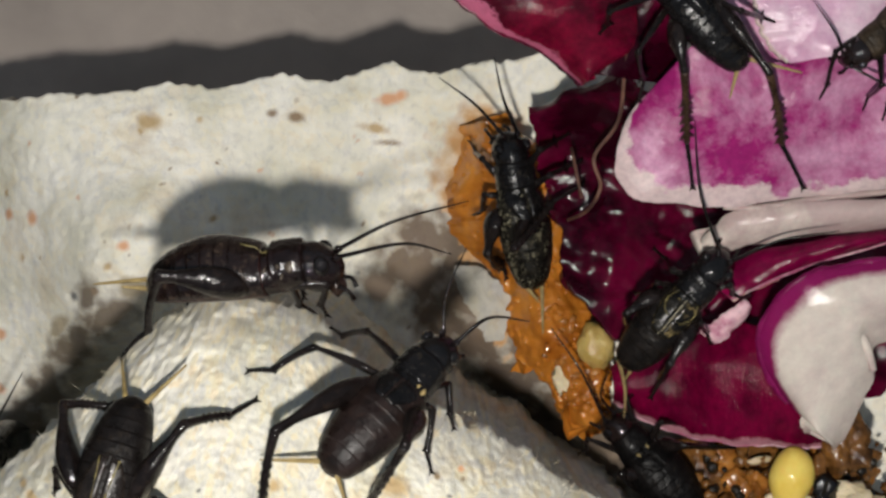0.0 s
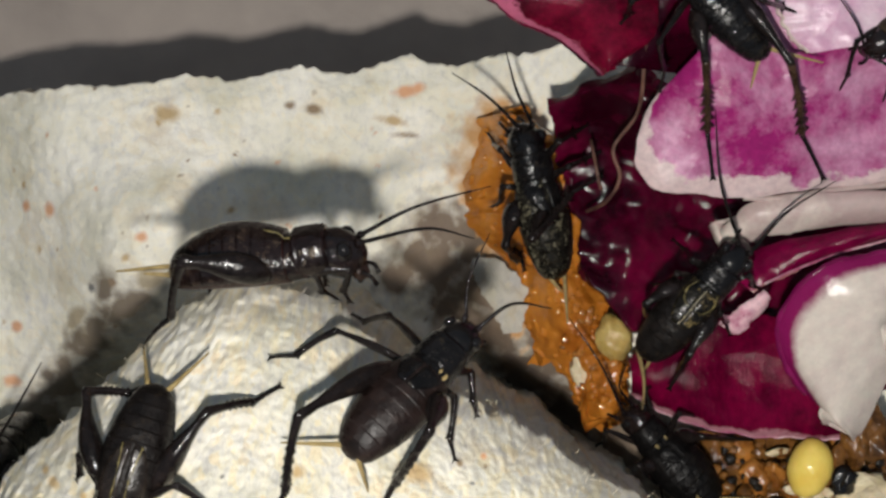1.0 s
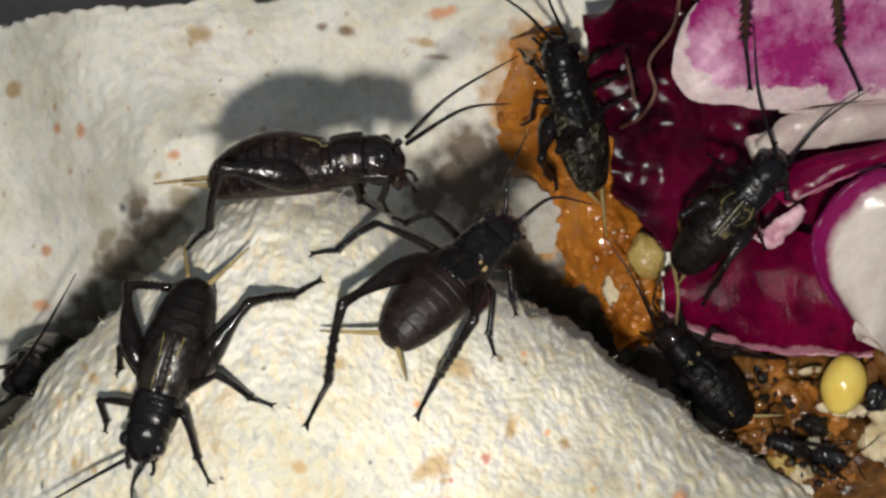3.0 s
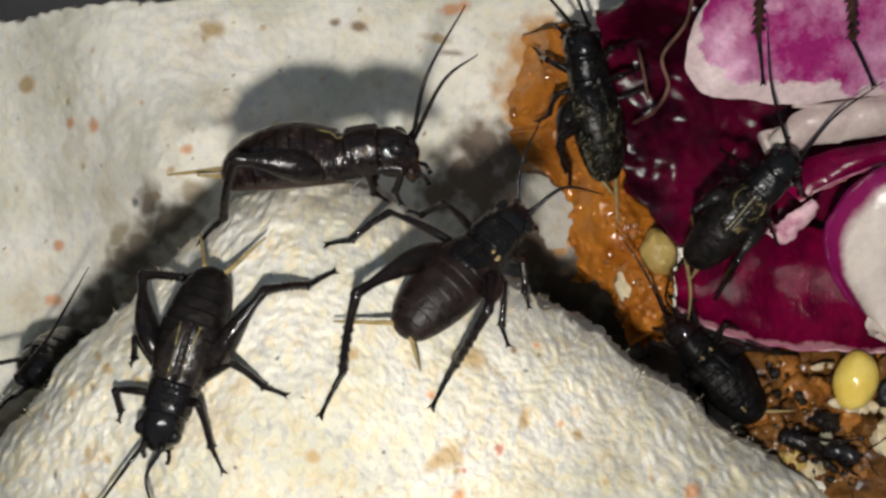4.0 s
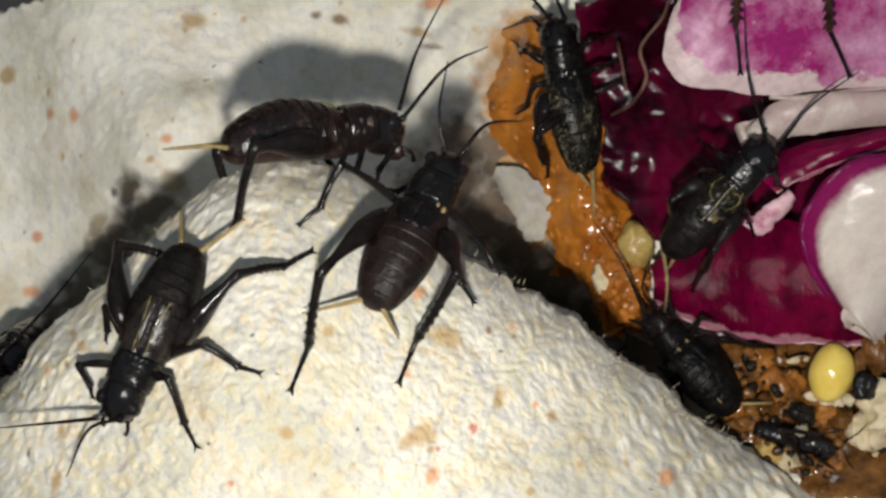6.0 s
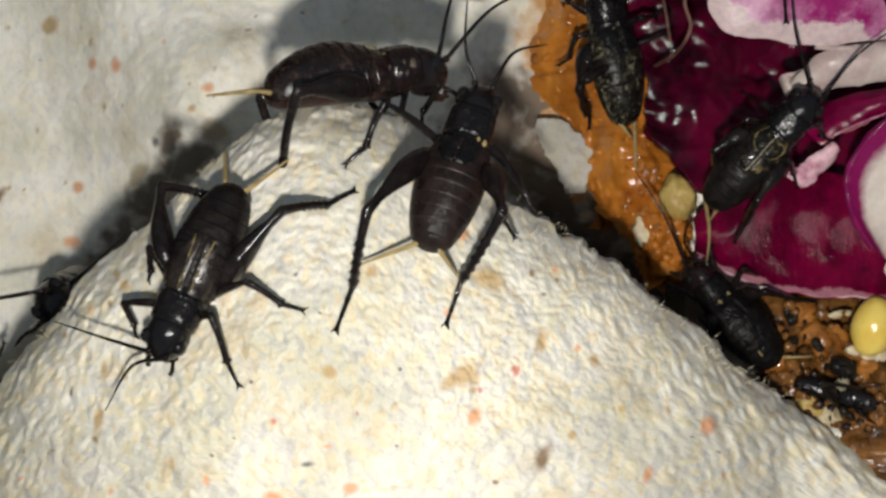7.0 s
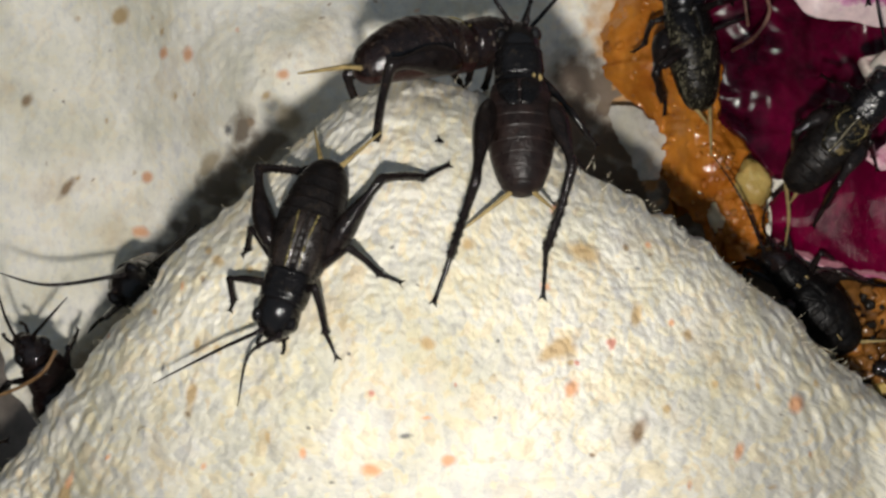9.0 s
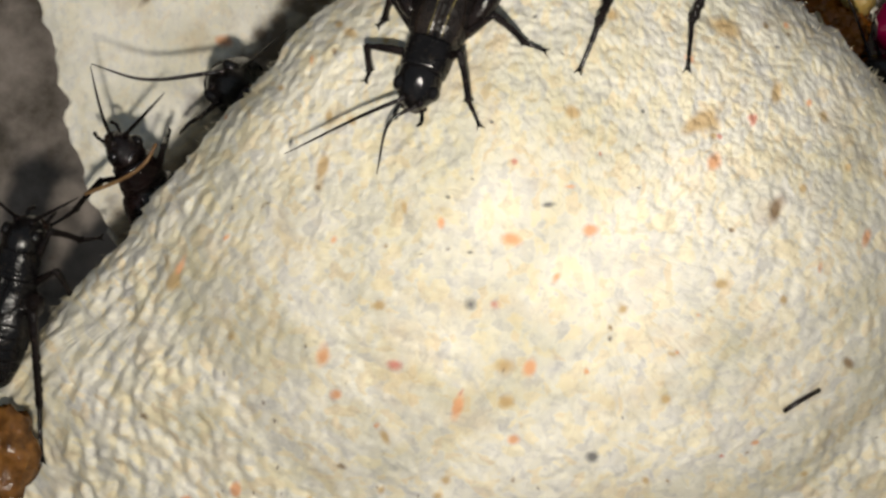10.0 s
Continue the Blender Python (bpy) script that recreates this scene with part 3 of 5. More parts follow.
def patch(name, edge_a, edge_b, material, thick=0.12, bulge=0.0, rough=0.03, nu=48, nv=24, seed=0.0, ragged=0.03, fine=0.0):
    """A fleshy leaf piece between two curves, bulging upwards."""
    a, b = smooth_line([V(p) for p in edge_a], 12), smooth_line([V(p) for p in edge_b], 12)

    def at(line, u):
        f = u * (len(line) - 1)
        i = min(int(f), len(line) - 2)
        return line[i].lerp(line[i + 1], f - i)

    def point(u, v):
        p = at(a, u).lerp(at(b, u), v)
        out = (at(b, u) - at(a, u)).normalized() * (ragged * CM)
        w = u * (b[-1] - a[0]).length / CM
        p += out * ((1 - v) * ragged_at(w, seed) + v * ragged_at(w, seed + 9))
        k = 4 * v * (1 - v)
        p.z += bulge * CM * k
        q = p / CM
        p.z += rough * CM * (noise.noise(q * 1.6 + Vector((seed, 0, 0))) + 0.4 * noise.noise(q * 5 + Vector((seed, 3, 0))) + fine * noise.noise(q * 13 + Vector((seed, 7, 0))))
        return p

    bm = bmesh.new()
    top = [[bm.verts.new(point(i / nu, j / nv)) for i in range(nu + 1)] for j in range(nv + 1)]
    where = {top[j][i]: (i / nu, j / nv) for j in range(nv + 1) for i in range(nu + 1)}
    layer = bm.loops.layers.uv.new("along")
    for p, q in zip(top, top[1:]):
        for i in range(nu):
            for corner in bm.faces.new((p[i], p[i + 1], q[i + 1], q[i])).loops:
                corner[layer].uv = where[corner.vert]
    bmesh.ops.recalc_face_normals(bm, faces=bm.faces)
    if sum(f.normal.z for f in bm.faces) < 0:
        bmesh.ops.reverse_faces(bm, faces=bm.faces)
    ob = mesh_object(name, bm, material)
    SURFACE[ob.name] = point
    sol = ob.modifiers.new("thickness", "SOLIDIFY")
    sol.thickness, sol.offset = thick * CM, -1
    bev = ob.modifiers.new("round", "BEVEL")
    bev.width, bev.segments, bev.limit_method = thick * CM * 0.35, 2, "ANGLE"
    return ob


def rim(name, pts, radius, material, parent, label, flat=0.7):
    bm = bmesh.new()
    line = smooth_line([V(p) for p in pts], 10)
    n = len(line)
    tube(bm, line, [radius * CM * (0.55 + 0.45 * math.sin(math.pi * (i + 0.5) / n) + 0.12 * noise.noise(p * 400)) for i, p in enumerate(line)], 12, flat)
    return part(name, bm, material, parent, label)


def edge_rim(name, leaf, v, radius, material, label, u0=0.02, u1=0.98):
    """A rounded rim along one long edge of a leaf piece."""
    bm = bmesh.new()
    n = 60
    tube(bm, [SURFACE[leaf.name](u0 + (u1 - u0) * i / n, v) - V((0, 0, radius)) for i in range(n + 1)], [radius * CM * (0.7 + 0.9 * abs(noise.noise(Vector((i * 0.23, radius * 90, 0))))) for i in range(n + 1)], 8)
    return part(name, bm, material, leaf, label)


under_leaf = patch("cabbage_leaf", [(2.66, 1.37, 0.55), (2.98, 0.54, 0.55), (2.97, -0.33, 0.60), (3.26, -0.86, 0.80)], [(4.97, 1.77, 0.90), (5.08, 0.86, 0.90), (4.93, 0.14, 1.40), (4.56, -0.61, 1.20)], M_CRIMSON, 0.12, 0.05, 0.15, seed=2)
tagged(under_leaf, "dark crimson red cabbage leaf underneath the heap", "cabbage", "cabbage pieces")

base_leaf = patch("cabbage_leaf", [(1.28, 2.00, 1.30), (1.45, 1.51, 1.00), (1.59, 0.98, 0.90), (1.67, 0.50, 0.90), (2.09, -0.09, 1.00)], [(2.02, 2.27, 1.90), (2.48, 1.95, 1.50), (3.23, 1.36, 0.75), (3.44, 0.71, 0.75), (3.18, 0.12, 1.00)], M_CRIMSON, 0.12, -0.15, 0.20, 90, 46, ragged=0.08)
tagged(base_leaf, "wet dark crimson red cabbage leaf piece", "cabbage", "cabbage pieces")

petal = patch("cabbage_leaf", [(2.44, 2.29, 2.50), (2.08, 1.91, 2.40), (1.98, 1.45, 2.35), (2.13, 1.21, 2.30), (2.52, 1.15, 2.25), (2.97, 1.12, 2.20), (3.62, 1.21, 2.15), (4.53, 1.31, 2.10)], [(3.08, 3.14, 2.70), (3.27, 3.14, 2.70), (3.41, 3.14, 2.70), (3.56, 3.14, 2.70), (3.79, 3.14, 2.70), (3.98, 3.14, 2.70), (4.39, 3.06, 2.60), (4.93, 2.60, 2.40)], M_PINK, 0.16, 0.18, 0.08, 80, 30, seed=3)
tagged(petal, "pink and white mottled red cabbage leaf piece", "cabbage", "cabbage pieces")
rim("leaf_edge", [(2.94, 1.13, 2.12), (3.24, 1.12, 2.10), (3.64, 1.17, 2.08), (4.04, 1.23, 2.06), (4.54, 1.27, 2.04)], 0.06, M_WHITE, petal, "pale cut edge of the leaf")

strip = patch("cabbage_strip", [(2.77, 0.84, 1.90), (2.99, 1.07, 2.10), (3.33, 1.15, 2.15), (3.77, 1.18, 2.15), (4.61, 1.21, 2.15)], [(2.79, 0.66, 1.80), (3.12, 0.77, 1.95), (3.40, 0.82, 2.00), (3.85, 0.89, 2.00), (4.65, 0.96, 2.00)], M_WHITE, 0.25, 0.12, 0.05, 60, 16, seed=4)
tagged(strip, "white cut rib of red cabbage", "cabbage", "cabbage pieces")

fold = patch("cabbage_leaf", [(3.07, 0.29, 1.90), (3.41, 0.47, 1.95), (3.81, 0.64, 1.95), (4.67, 0.89, 1.95)], [(2.78, 0.56, 1.50), (3.24, 0.71, 1.80), (3.82, 0.86, 1.95), (4.67, 0.94, 1.95)], M_FOLD, 0.10, 0.10, 0.05, seed=5)
tagged(fold, "crimson fold of red cabbage leaf", "cabbage", "cabbage pieces")
rim("leaf_edge", [(3.15, 0.37, 1.98), (3.40, 0.49, 2.00), (3.80, 0.64, 2.00), (4.20, 0.75, 2.00), (4.65, 0.89, 2.00)], 0.018, M_RAG, fold, "thin pale edge of the fold")

rag = patch("cabbage_scrap", [(2.79, 0.01, 1.75), (2.93, 0.14, 1.85), (3.15, 0.32, 1.90)], [(2.92, -0.09, 1.75), (3.09, 0.03, 1.80), (3.23, 0.24, 1.85)], M_RAG, 0.05, 0.05, 0.06, 30, 10, seed=6, ragged=0.06)
tagged(rag, "torn pink scrap of red cabbage", "cabbage", "cabbage pieces")

flap = patch("cabbage_leaf", [(2.09, -0.70, 0.95), (2.63, -0.95, 1.10), (3.17, -1.04, 1.30), (3.68, -1.05, 1.40), (4.09, -1.08, 1.45)], [(2.06, -0.35, 1.00), (2.57, 0.03, 1.15), (3.16, 0.09, 1.40), (3.59, -0.06, 1.60), (4.12, -0.53, 1.50)], M_MAGENTA, 0.12, 0.15, 0.07, 70, 30, seed=7)
tagged(flap, "magenta red cabbage leaf piece with a cut edge", "cabbage", "cabbage pieces")

curl = patch("cabbage_leaf", [(3.59, -0.66, 1.85), (3.32, -0.27, 2.00), (3.28, 0.12, 2.15), (3.58, 0.51, 2.35), (3.97, 0.62, 2.35), (4.66, 0.69, 2.30)], [(4.00, -1.05, 1.70), (4.09, -0.91, 1.75), (4.20, -0.67, 1.85), (4.29, -0.39, 1.95), (4.30, -0.09, 2.00), (4.85, 0.01, 2.00)], M_CURL, 0.28, 0.22, 0.05, 70, 40, seed=9)
tagged(curl, "thick white cut curl of red cabbage with magenta skin", "cabbage", "cabbage pieces")

hood = patch("cabbage_leaf", [(0.38, 3.02, 2.90), (0.90, 2.62, 2.80), (1.33, 2.44, 2.60), (1.67, 2.15, 2.45)], [(1.96, 3.19, 3.00), (2.07, 2.84, 2.80), (2.10, 2.49, 2.60), (1.75, 2.22, 2.45)], M_HOOD, 0.10, 0.15, 0.06, seed=11)
tagged(hood, "dark crimson hanging tip of a red cabbage leaf", "cabbage", "cabbage pieces")
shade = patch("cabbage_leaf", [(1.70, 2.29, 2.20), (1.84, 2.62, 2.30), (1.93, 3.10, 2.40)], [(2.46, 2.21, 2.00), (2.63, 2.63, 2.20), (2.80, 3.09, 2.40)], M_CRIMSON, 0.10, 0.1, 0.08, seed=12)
tagged(shade, "dark crimson red cabbage leaf behind the crickets", "cabbage", "cabbage pieces")

mash = patch("carrot_mash", [(0.66, 1.99, 0.20), (0.56, 1.39, 0.20), (0.58, 0.94, 0.20), (0.96, 0.49, 0.30), (1.12, -0.06, 0.40), (1.45, -0.55, 0.50), (1.66, -0.93, 0.60)], [(1.16, 1.97, 0.45), (1.70, 1.53, 0.55), (1.89, 0.98, 0.55), (1.83, 0.44, 0.60), (1.93, -0.05, 0.70), (2.08, -0.42, 0.80), (1.98, -0.88, 0.80)], M_GEL, 0.35, 0.30, 0.20, 170, 80, seed=13, ragged=0.11, fine=0.12)
tagged(mash, "glistening orange carrot mash smeared on the tray", "food")

bm = bmesh.new()
tube(bm, smooth_line([V(p) for p in ((2.07, 2.79, 2.50), (2.07, 2.34, 2.20), (2.04, 1.90, 1.95), (1.84, 1.59, 1.80), (1.90, 1.33, 1.75), (1.80, 1.12, 1.60), (1.64, 1.03, 1.30))], 10), 0.017 * CM, 8)
tagged(mesh_object("rootlet", bm, M_STEM), "thin dry brown rootlet hanging over the cabbage", "plant")
bm = bmesh.new()
tube(bm, smooth_line([V(p) for p in ((1.66, 1.69, 1.50), (1.70, 1.44, 1.60), (1.75, 1.23, 1.50))], 10), 0.014 * CM, 8)
tagged(mesh_object("rootlet", bm, M_STEM), "thin dry brown rootlet hanging over the cabbage", "plant")

edge_rim("leaf_edge", flap, 0.0, 0.022, M_RAG, "pale torn edge of the leaf")
edge_rim("leaf_edge", hood, 0.0, 0.02, M_CRIMSON, "crimson rounded edge of the leaf")
edge_rim("leaf_edge", base_leaf, 0.0, 0.022, M_CRIMSON, "crimson rounded edge of the leaf")
edge_rim("leaf_skin", curl, 0.0, 0.04, M_SKIN, "magenta skin along the curl")
rim("inner_roll", [(3.65, 0.02, 2.12), (3.85, 0.12, 2.20), (4.11, -0.00, 2.20), (4.25, -0.30, 2.10)], 0.085, M_WHITE, curl, "white rolled inner rib")
pale = patch("cabbage_leaf", [(3.08, 3.11, 2.85), (3.11, 2.65, 2.85), (3.37, 2.31, 2.80)], [(4.26, 3.19, 2.90), (4.20, 2.73, 2.85), (3.96, 2.39, 2.80)], M_PALEPINK, 0.12, 0.08, 0.06, seed=15, ragged=0.06)
tagged(pale, "pale pink-white glossy red cabbage leaf piece", "cabbage", "cabbage pieces")
edge_rim("leaf_edge", pale, 0.0, 0.03, M_WHITE, "white cut edge of the leaf")


# ---------------------------------------------------------------- crickets
HIPS = {"fore": (0.20, 0.075, -0.07), "mid": (0.10, 0.085, -0.08), "hind": (0.03, 0.135, -0.03)}


def body_frame(tail, head, up):
    tail, head, up = V(tail), V(head), Vector(up)
    x = (head - tail).normalized()
    y = up.cross(x).normalized()
    m = Matrix((x, y, x.cross(y))).transposed().to_4x4()
    m.translation = (tail + head) / 2
    return m, (head - tail).length


def cricket(label, tail, head, up, legs=(), feelers=(), cerci=(), shell=None, belly=None, fat=1.0, arch=0.0, ring_depth=0.016, spines=0, stripe=False, lined=0, floury=0, slim=1.0, under=None, marks=(), group="crickets"):
    """A wingless young cricket. Points in centimetres in the tray's space; legs: (pair, side, knee, foot)."""
    m, L = body_frame(tail, head, up)
    inv = m.inverted()
    shell, belly = shell or M_BLACK, belly or shell or M_BLACK
    base = new("cricket")
    base.matrix_world = m
    tagged(base, label, "cricket", group)

    def loc(p):
        return inv @ V(p)

    def hull(s):
        """Half breadth, half height and centre height of the abdomen, from tail to waist."""
        prof = math.sin(math.pi * (0.07 + 0.55 * s**0.8)) ** 0.7 * (1.03 - 0.15 * max(0.0, (s - 0.55) / 0.45) ** 1.5)
        if s < 0.10:
            prof *= math.sqrt(max(0.0, 1 - (1 - s / 0.10) ** 2)) * 0.9 + 0.1
        return 0.160 * L * prof * fat, 0.138 * L * prof * fat, (-0.02 + (0.015 + arch) * math.sin(math.pi * s)) * L

    chest = (0.122 * L * fat**0.6 * slim, 0.108 * L * fat**0.6 * slim, (-0.03 + 0.12 * (1 - slim)) * L)

    def back(x, y):
        """The height of the back at a place along and across the body."""
        s = (x / L + 0.5) / 0.6
        tops = [chest] if x > 0.02 * L else []
        if s <= 1:
            tops.append(hull(max(s, 0.0)))
        return max(z + h * math.sqrt(max(0.08, 1 - (y / w) ** 2)) for w, h, z in tops)

    def shell_band(rings, name, material, parent):
        """A curved plate over the back; its hind edge stands proud and turns under."""
        bm = bmesh.new()
        loops = [[bm.verts.new(p) for p in ring] for ring in rings]
        for p, q in zip(loops, loops[1:]):
            for k in range(len(p) - 1):
                bm.faces.new((p[k], p[k + 1], q[k + 1], q[k]))
        bmesh.ops.recalc_face_normals(bm, faces=bm.faces)
        return part(name, bm, material, parent)

    def arc(x, w, h, zc, k, low=0.35, n=24):
        return [(x, w * k * math.cos(a), zc + h * k * math.sin(a)) for a in (-low + (math.pi + 2 * low) * i / n for i in range(n + 1))]

    # abdomen: a soft core under overlapping back plates
    bm = bmesh.new()
    rings = []
    for i in range(41):
        w, h, zc = hull(i / 40)
        rings.append([((-0.5 + 0.60 * i / 40) * L, 0.975 * w * math.cos(a), zc + 0.975 * h * math.sin(a) * (1.0 if math.sin(a) > 0 else 0.88)) for a in (2 * math.pi * k / 24 for k in range(24))])
    skin(bm, rings)
    abdomen = part("abdomen", bm, under or belly, base)
    plates = 9
    for i in range(plates):
        s0, s1 = max(0.004, (i - 0.10) / plates), min(1.0, (i + 1.12) / plates)
        strip = []
        for k in range(-1, 7):
            f = max(0, k) / 6
            w, h, zc = hull(s0 + (s1 - s0) * f)
            strip.append(arc((-0.5 + 0.60 * (s0 + (s1 - s0) * f)) * L, w, h, zc, 1 - 1.2 * ring_depth if k < 0 else 1 + ring_depth * (1 - f) ** 1.5 - 0.5 * ring_depth * f))
        shell_band(strip, "back_plate", belly, abdomen)

    # middle body, shield and wing pads
    bm = bmesh.new()
    w, h, zc = chest
    skin(bm, [[((0.02 + 0.014 * i) * L, 0.97 * w * math.cos(a), zc + 0.97 * h * math.sin(a)) for a in (2 * math.pi * k / 20 for k in range(20))] for i in range(13)])
    thorax = part("thorax", bm, under or shell, base)
    for x0, x1 in ((0.015, 0.10), (0.085, 0.17)):
        shell_band([arc((x0 + (x1 - x0) * max(0, k) / 5) * L, w, h, zc, 0.97 if k < 0 else 1.045 - 0.05 * k / 5, 0.5) for k in range(-1, 6)], "thorax_plate", shell, thorax)
    bm = bmesh.new()
    rings = []
    for i in range(23):
        s = i / 22
        x = (0.135 + 0.165 * s) * L
        lip = 1 - 0.10 * max(0.0, abs(2 * s - 1) - 0.80) / 0.2 - 0.035 * math.exp(-(((abs(2 * s - 1) - 0.66) / 0.09) ** 2))
        w, h = (0.128 - 0.008 * s) * L * lip * fat**0.3, 0.124 * L * lip * fat**0.3 * slim
        ring = []
        for k in range(32):
            a = 2 * math.pi * k / 32
            groove = 1 - 0.05 * math.exp(-(((a - math.pi / 2) / 0.10) ** 2)) - 0.04 * math.exp(-(((abs(a - math.pi / 2) - 0.62) / 0.22) ** 2)) * math.sin(math.pi * s)
            ring.append((x, w * math.copysign(abs(math.cos(a)) ** 0.72, math.cos(a)), (-0.015 + 0.12 * (1 - slim)) * L + h * math.sin(a) * (groove if math.sin(a) > 0 else 0.85)))
        rings.append(ring)
    skin(bm, rings)
    shield = part("neck_shield", bm, shell, base)

    def vein(name, pts, r, material, parent, label, seed):
        """A broken raised line over the back; pts: along and across, in body lengths."""
        line = smooth_line([Vector((x * L, y * L, back(x * L, y * L) + 0.016 * L)) for x, y in pts], 8)
        bm = bmesh.new()
        tube(bm, line, [r * L * (0.25 + 1.5 * abs(noise.noise(Vector((i * 0.35, seed, 2))))) for i in range(len(line))], 6, 0.6)
        return part(name, bm, material, parent, label)

    reach = 0.30 if lined else 0.20
    for side in () if stripe else (1, -1):
        rows = []
        for i in range(11):
            s = i / 10
            x = (0.145 - reach * s) * L
            half = 0.060 * L * math.sin(math.pi * (0.30 + 0.62 * s)) ** 0.6
            mid = side * (half + 0.003 * L)
            rows.append([(x, y, back(x, y) + (0.013 if 0 < k < 8 else -0.006) * L) for k, y in ((k, mid + half * (k / 4 - 1)) for k in range(9))])
        rows.append([(x - 0.004 * L, y, z - 0.018 * L) for x, y, z in rows[-1]])
        pad = shell_band(rows, "wing_pad", M_GILT if lined == 1 else M_PAD if lined else shell, base)
        tagged(pad, "short brown wing pad")
        if lined == 2:
            vein("pad_vein", [(0.13, side * 0.035), (0.05, side * 0.034), (-0.04, side * 0.040), (-0.15, side * 0.052)], 0.012, M_TAN, pad, "pale tan vein along the wing pad", side * 3.1)
        if lined == 1:
            vein("pad_vein", [(0.13, side * 0.075), (0.06, side * 0.10), (0.0, side * 0.075), (-0.02, side * 0.03)], 0.009, M_TAN, pad, "pale tan vein along the wing pad", side * 1.7)
    if lined == 1:
        vein("back_line", [(0.12, 0.0), (0.03, 0.004), (-0.06, -0.002), (-0.14, 0.0)], 0.008, M_STRIPE, base, "thin whitish line along the back", 5.0)
    if stripe:
        bm = bmesh.new()
        tube(bm, [((0.02 + 0.022 * k) * L, (-0.040 - 0.004 * math.sin(k)) * L, back((0.02 + 0.022 * k) * L, -0.04 * L) + 0.012 * L) for k in range(12)], [0.0075 * L * (0.4 + abs(noise.noise(Vector((k * 0.9, 4, 0))))) for k in range(12)], 6)
        part("back_line", bm, M_TAN, base, "broken yellow-green line along the back")
        for n, (x, y, z, a, b) in enumerate(((0.245, -0.118, 0.045, 0.024, 0.034), (0.19, -0.128, 0.060, 0.012, 0.018), (0.20, -0.132, 0.005, 0.010, 0.022), (0.12, -0.108, 0.040, 0.008, 0.026), (0.06, -0.118, 0.012, 0.007, 0.022))):
            bm = bmesh.new()
            blob(bm, Vector((x * L, y * L * fat**0.5 * slim**0.5, z * L)), (a * 0.7 * L, 0.007 * L, b * 0.7 * L), 14, pose(0, 0, 0, -28, 10 * n, 0).to_3x3(), 0.5, n * 1.9)
            part("flank_mark", bm, M_MARK, base, "small tan mark on the flank")
    for x, y, a in marks:
        bm = bmesh.new()
        z = back(x * L, y * L) + 0.012 * L
        blob(bm, Vector((x * L, y * L, z)), (a * L, a * 0.6 * L, 0.010 * L), 12, None, 0.5, x * 40)
        part("collar_mark", bm, M_YELLOW, base, "yellow mark behind the neck shield")
    if floury:
        rnd = random.Random(7)
        bm = bmesh.new()
        for i in range(420):
            s = rnd.random() ** 0.8
            y = (1 - 1.5 * rnd.random() ** 2) * hull(min(1.0, 0.02 + 1.1 * s))[0]
            x = (-0.49 + 0.70 * s) * L
            r = rnd.uniform(0.0012, 0.0058) * L * (1 + 1.2 * noise.noise(Vector((s * 7, y / L * 20, 0))))
            blob(bm, Vector((x, y, back(x, y) + 0.004 * L)), (r * 1.5, r, r * 0.5), 7, None, 0.5, i)
        part("flour_dust", bm, M_BRAN, base, "clinging grey-yellow bran dust")

    # head: a globe with eyes, feeler sockets and mouthparts
    bm = bmesh.new()
    rings = []
    for i in range(21):
        s = i / 20
        x = (0.285 + 0.195 * s) * L
        prof = math.sin(math.pi * (0.30 + 0.695 * s)) ** 0.52
        rings.append([(x, 0.113 * L * prof * math.cos(a), (-0.02 - 0.03 * s) * L + 0.120 * L * prof * math.sin(a) * (1.0 if math.sin(a) > 0 else 1.12)) for a in (2 * math.pi * k / 28 for k in range(28))])
    skin(bm, rings)
    head_ob = part("head", bm, M_SHINY if shell is M_BLACK else M_BROWNHEAD, base)
    bm = bmesh.new()
    blob(bm, Vector((0.425 * L, 0, -0.145 * L)), (0.042 * L, 0.068 * L, 0.055 * L), 16, None, 0.25, L * 900)
    part("mouthparts", bm, M_MOUTH, head_ob, "brown mouthparts")
    for side in (1, -1):
        bm = bmesh.new()
        blob(bm, Vector((0.385 * L, side * 0.088 * L, 0.005 * L)), (0.042 * L, 0.034 * L, 0.052 * L), 16)
        part("eye", bm, M_EYE, head_ob, "glossy black eye")
        bm = bmesh.new()
        blob(bm, Vector((0.458 * L, side * 0.047 * L, 0.018 * L)), (0.022 * L, 0.020 * L, 0.020 * L), 10)
        part("feeler_socket", bm, M_BROWNHEAD, head_ob)
        bm = bmesh.new()
        tube(bm, smooth_line([(0.44 * L, side * 0.055 * L, -0.13 * L), (0.485 * L, side * 0.070 * L, -0.16 * L), (0.500 * L, side * 0.062 * L, -0.205 * L)], 4), [0.014 * L, 0.012 * L, 0.010 * L, 0.012 * L, 0.011 * L, 0.010 * L, 0.011 * L, 0.013 * L, 0.015 * L], 7)
        part("palp", bm, M_LEG, head_ob)

    # feelers
    swaying = []
    for side, f in zip((1, -1), feelers):
        bm = bmesh.new()
        root = Vector((0.462 * L, side * 0.045 * L, 0.02 * L))
        line = smooth_line([root] + [loc(p) for p in f], 10)
        k = len(line)
        tube(bm, line, [max(0.003 * L, 0.013 * L * (1 - i / k) ** 0.6) for i in range(k)], 6)
        swaying.append((part("antenna", bm, M_LEG, base), root))

    # tail prongs
    for side, c in zip((1, -1), cerci):
        bm = bmesh.new()
        line = smooth_line([Vector((-0.47 * L, side * 0.05 * L, 0.0))] + [loc(p) for p in c], 8)
        k = len(line)
        tube(bm, line, [0.013 * L * (1 - i / k) ** 0.7 + 0.002 * L for i in range(k)], 7)
        part("cercus", bm, M_YELLOW, base, "pale yellow tail prong")

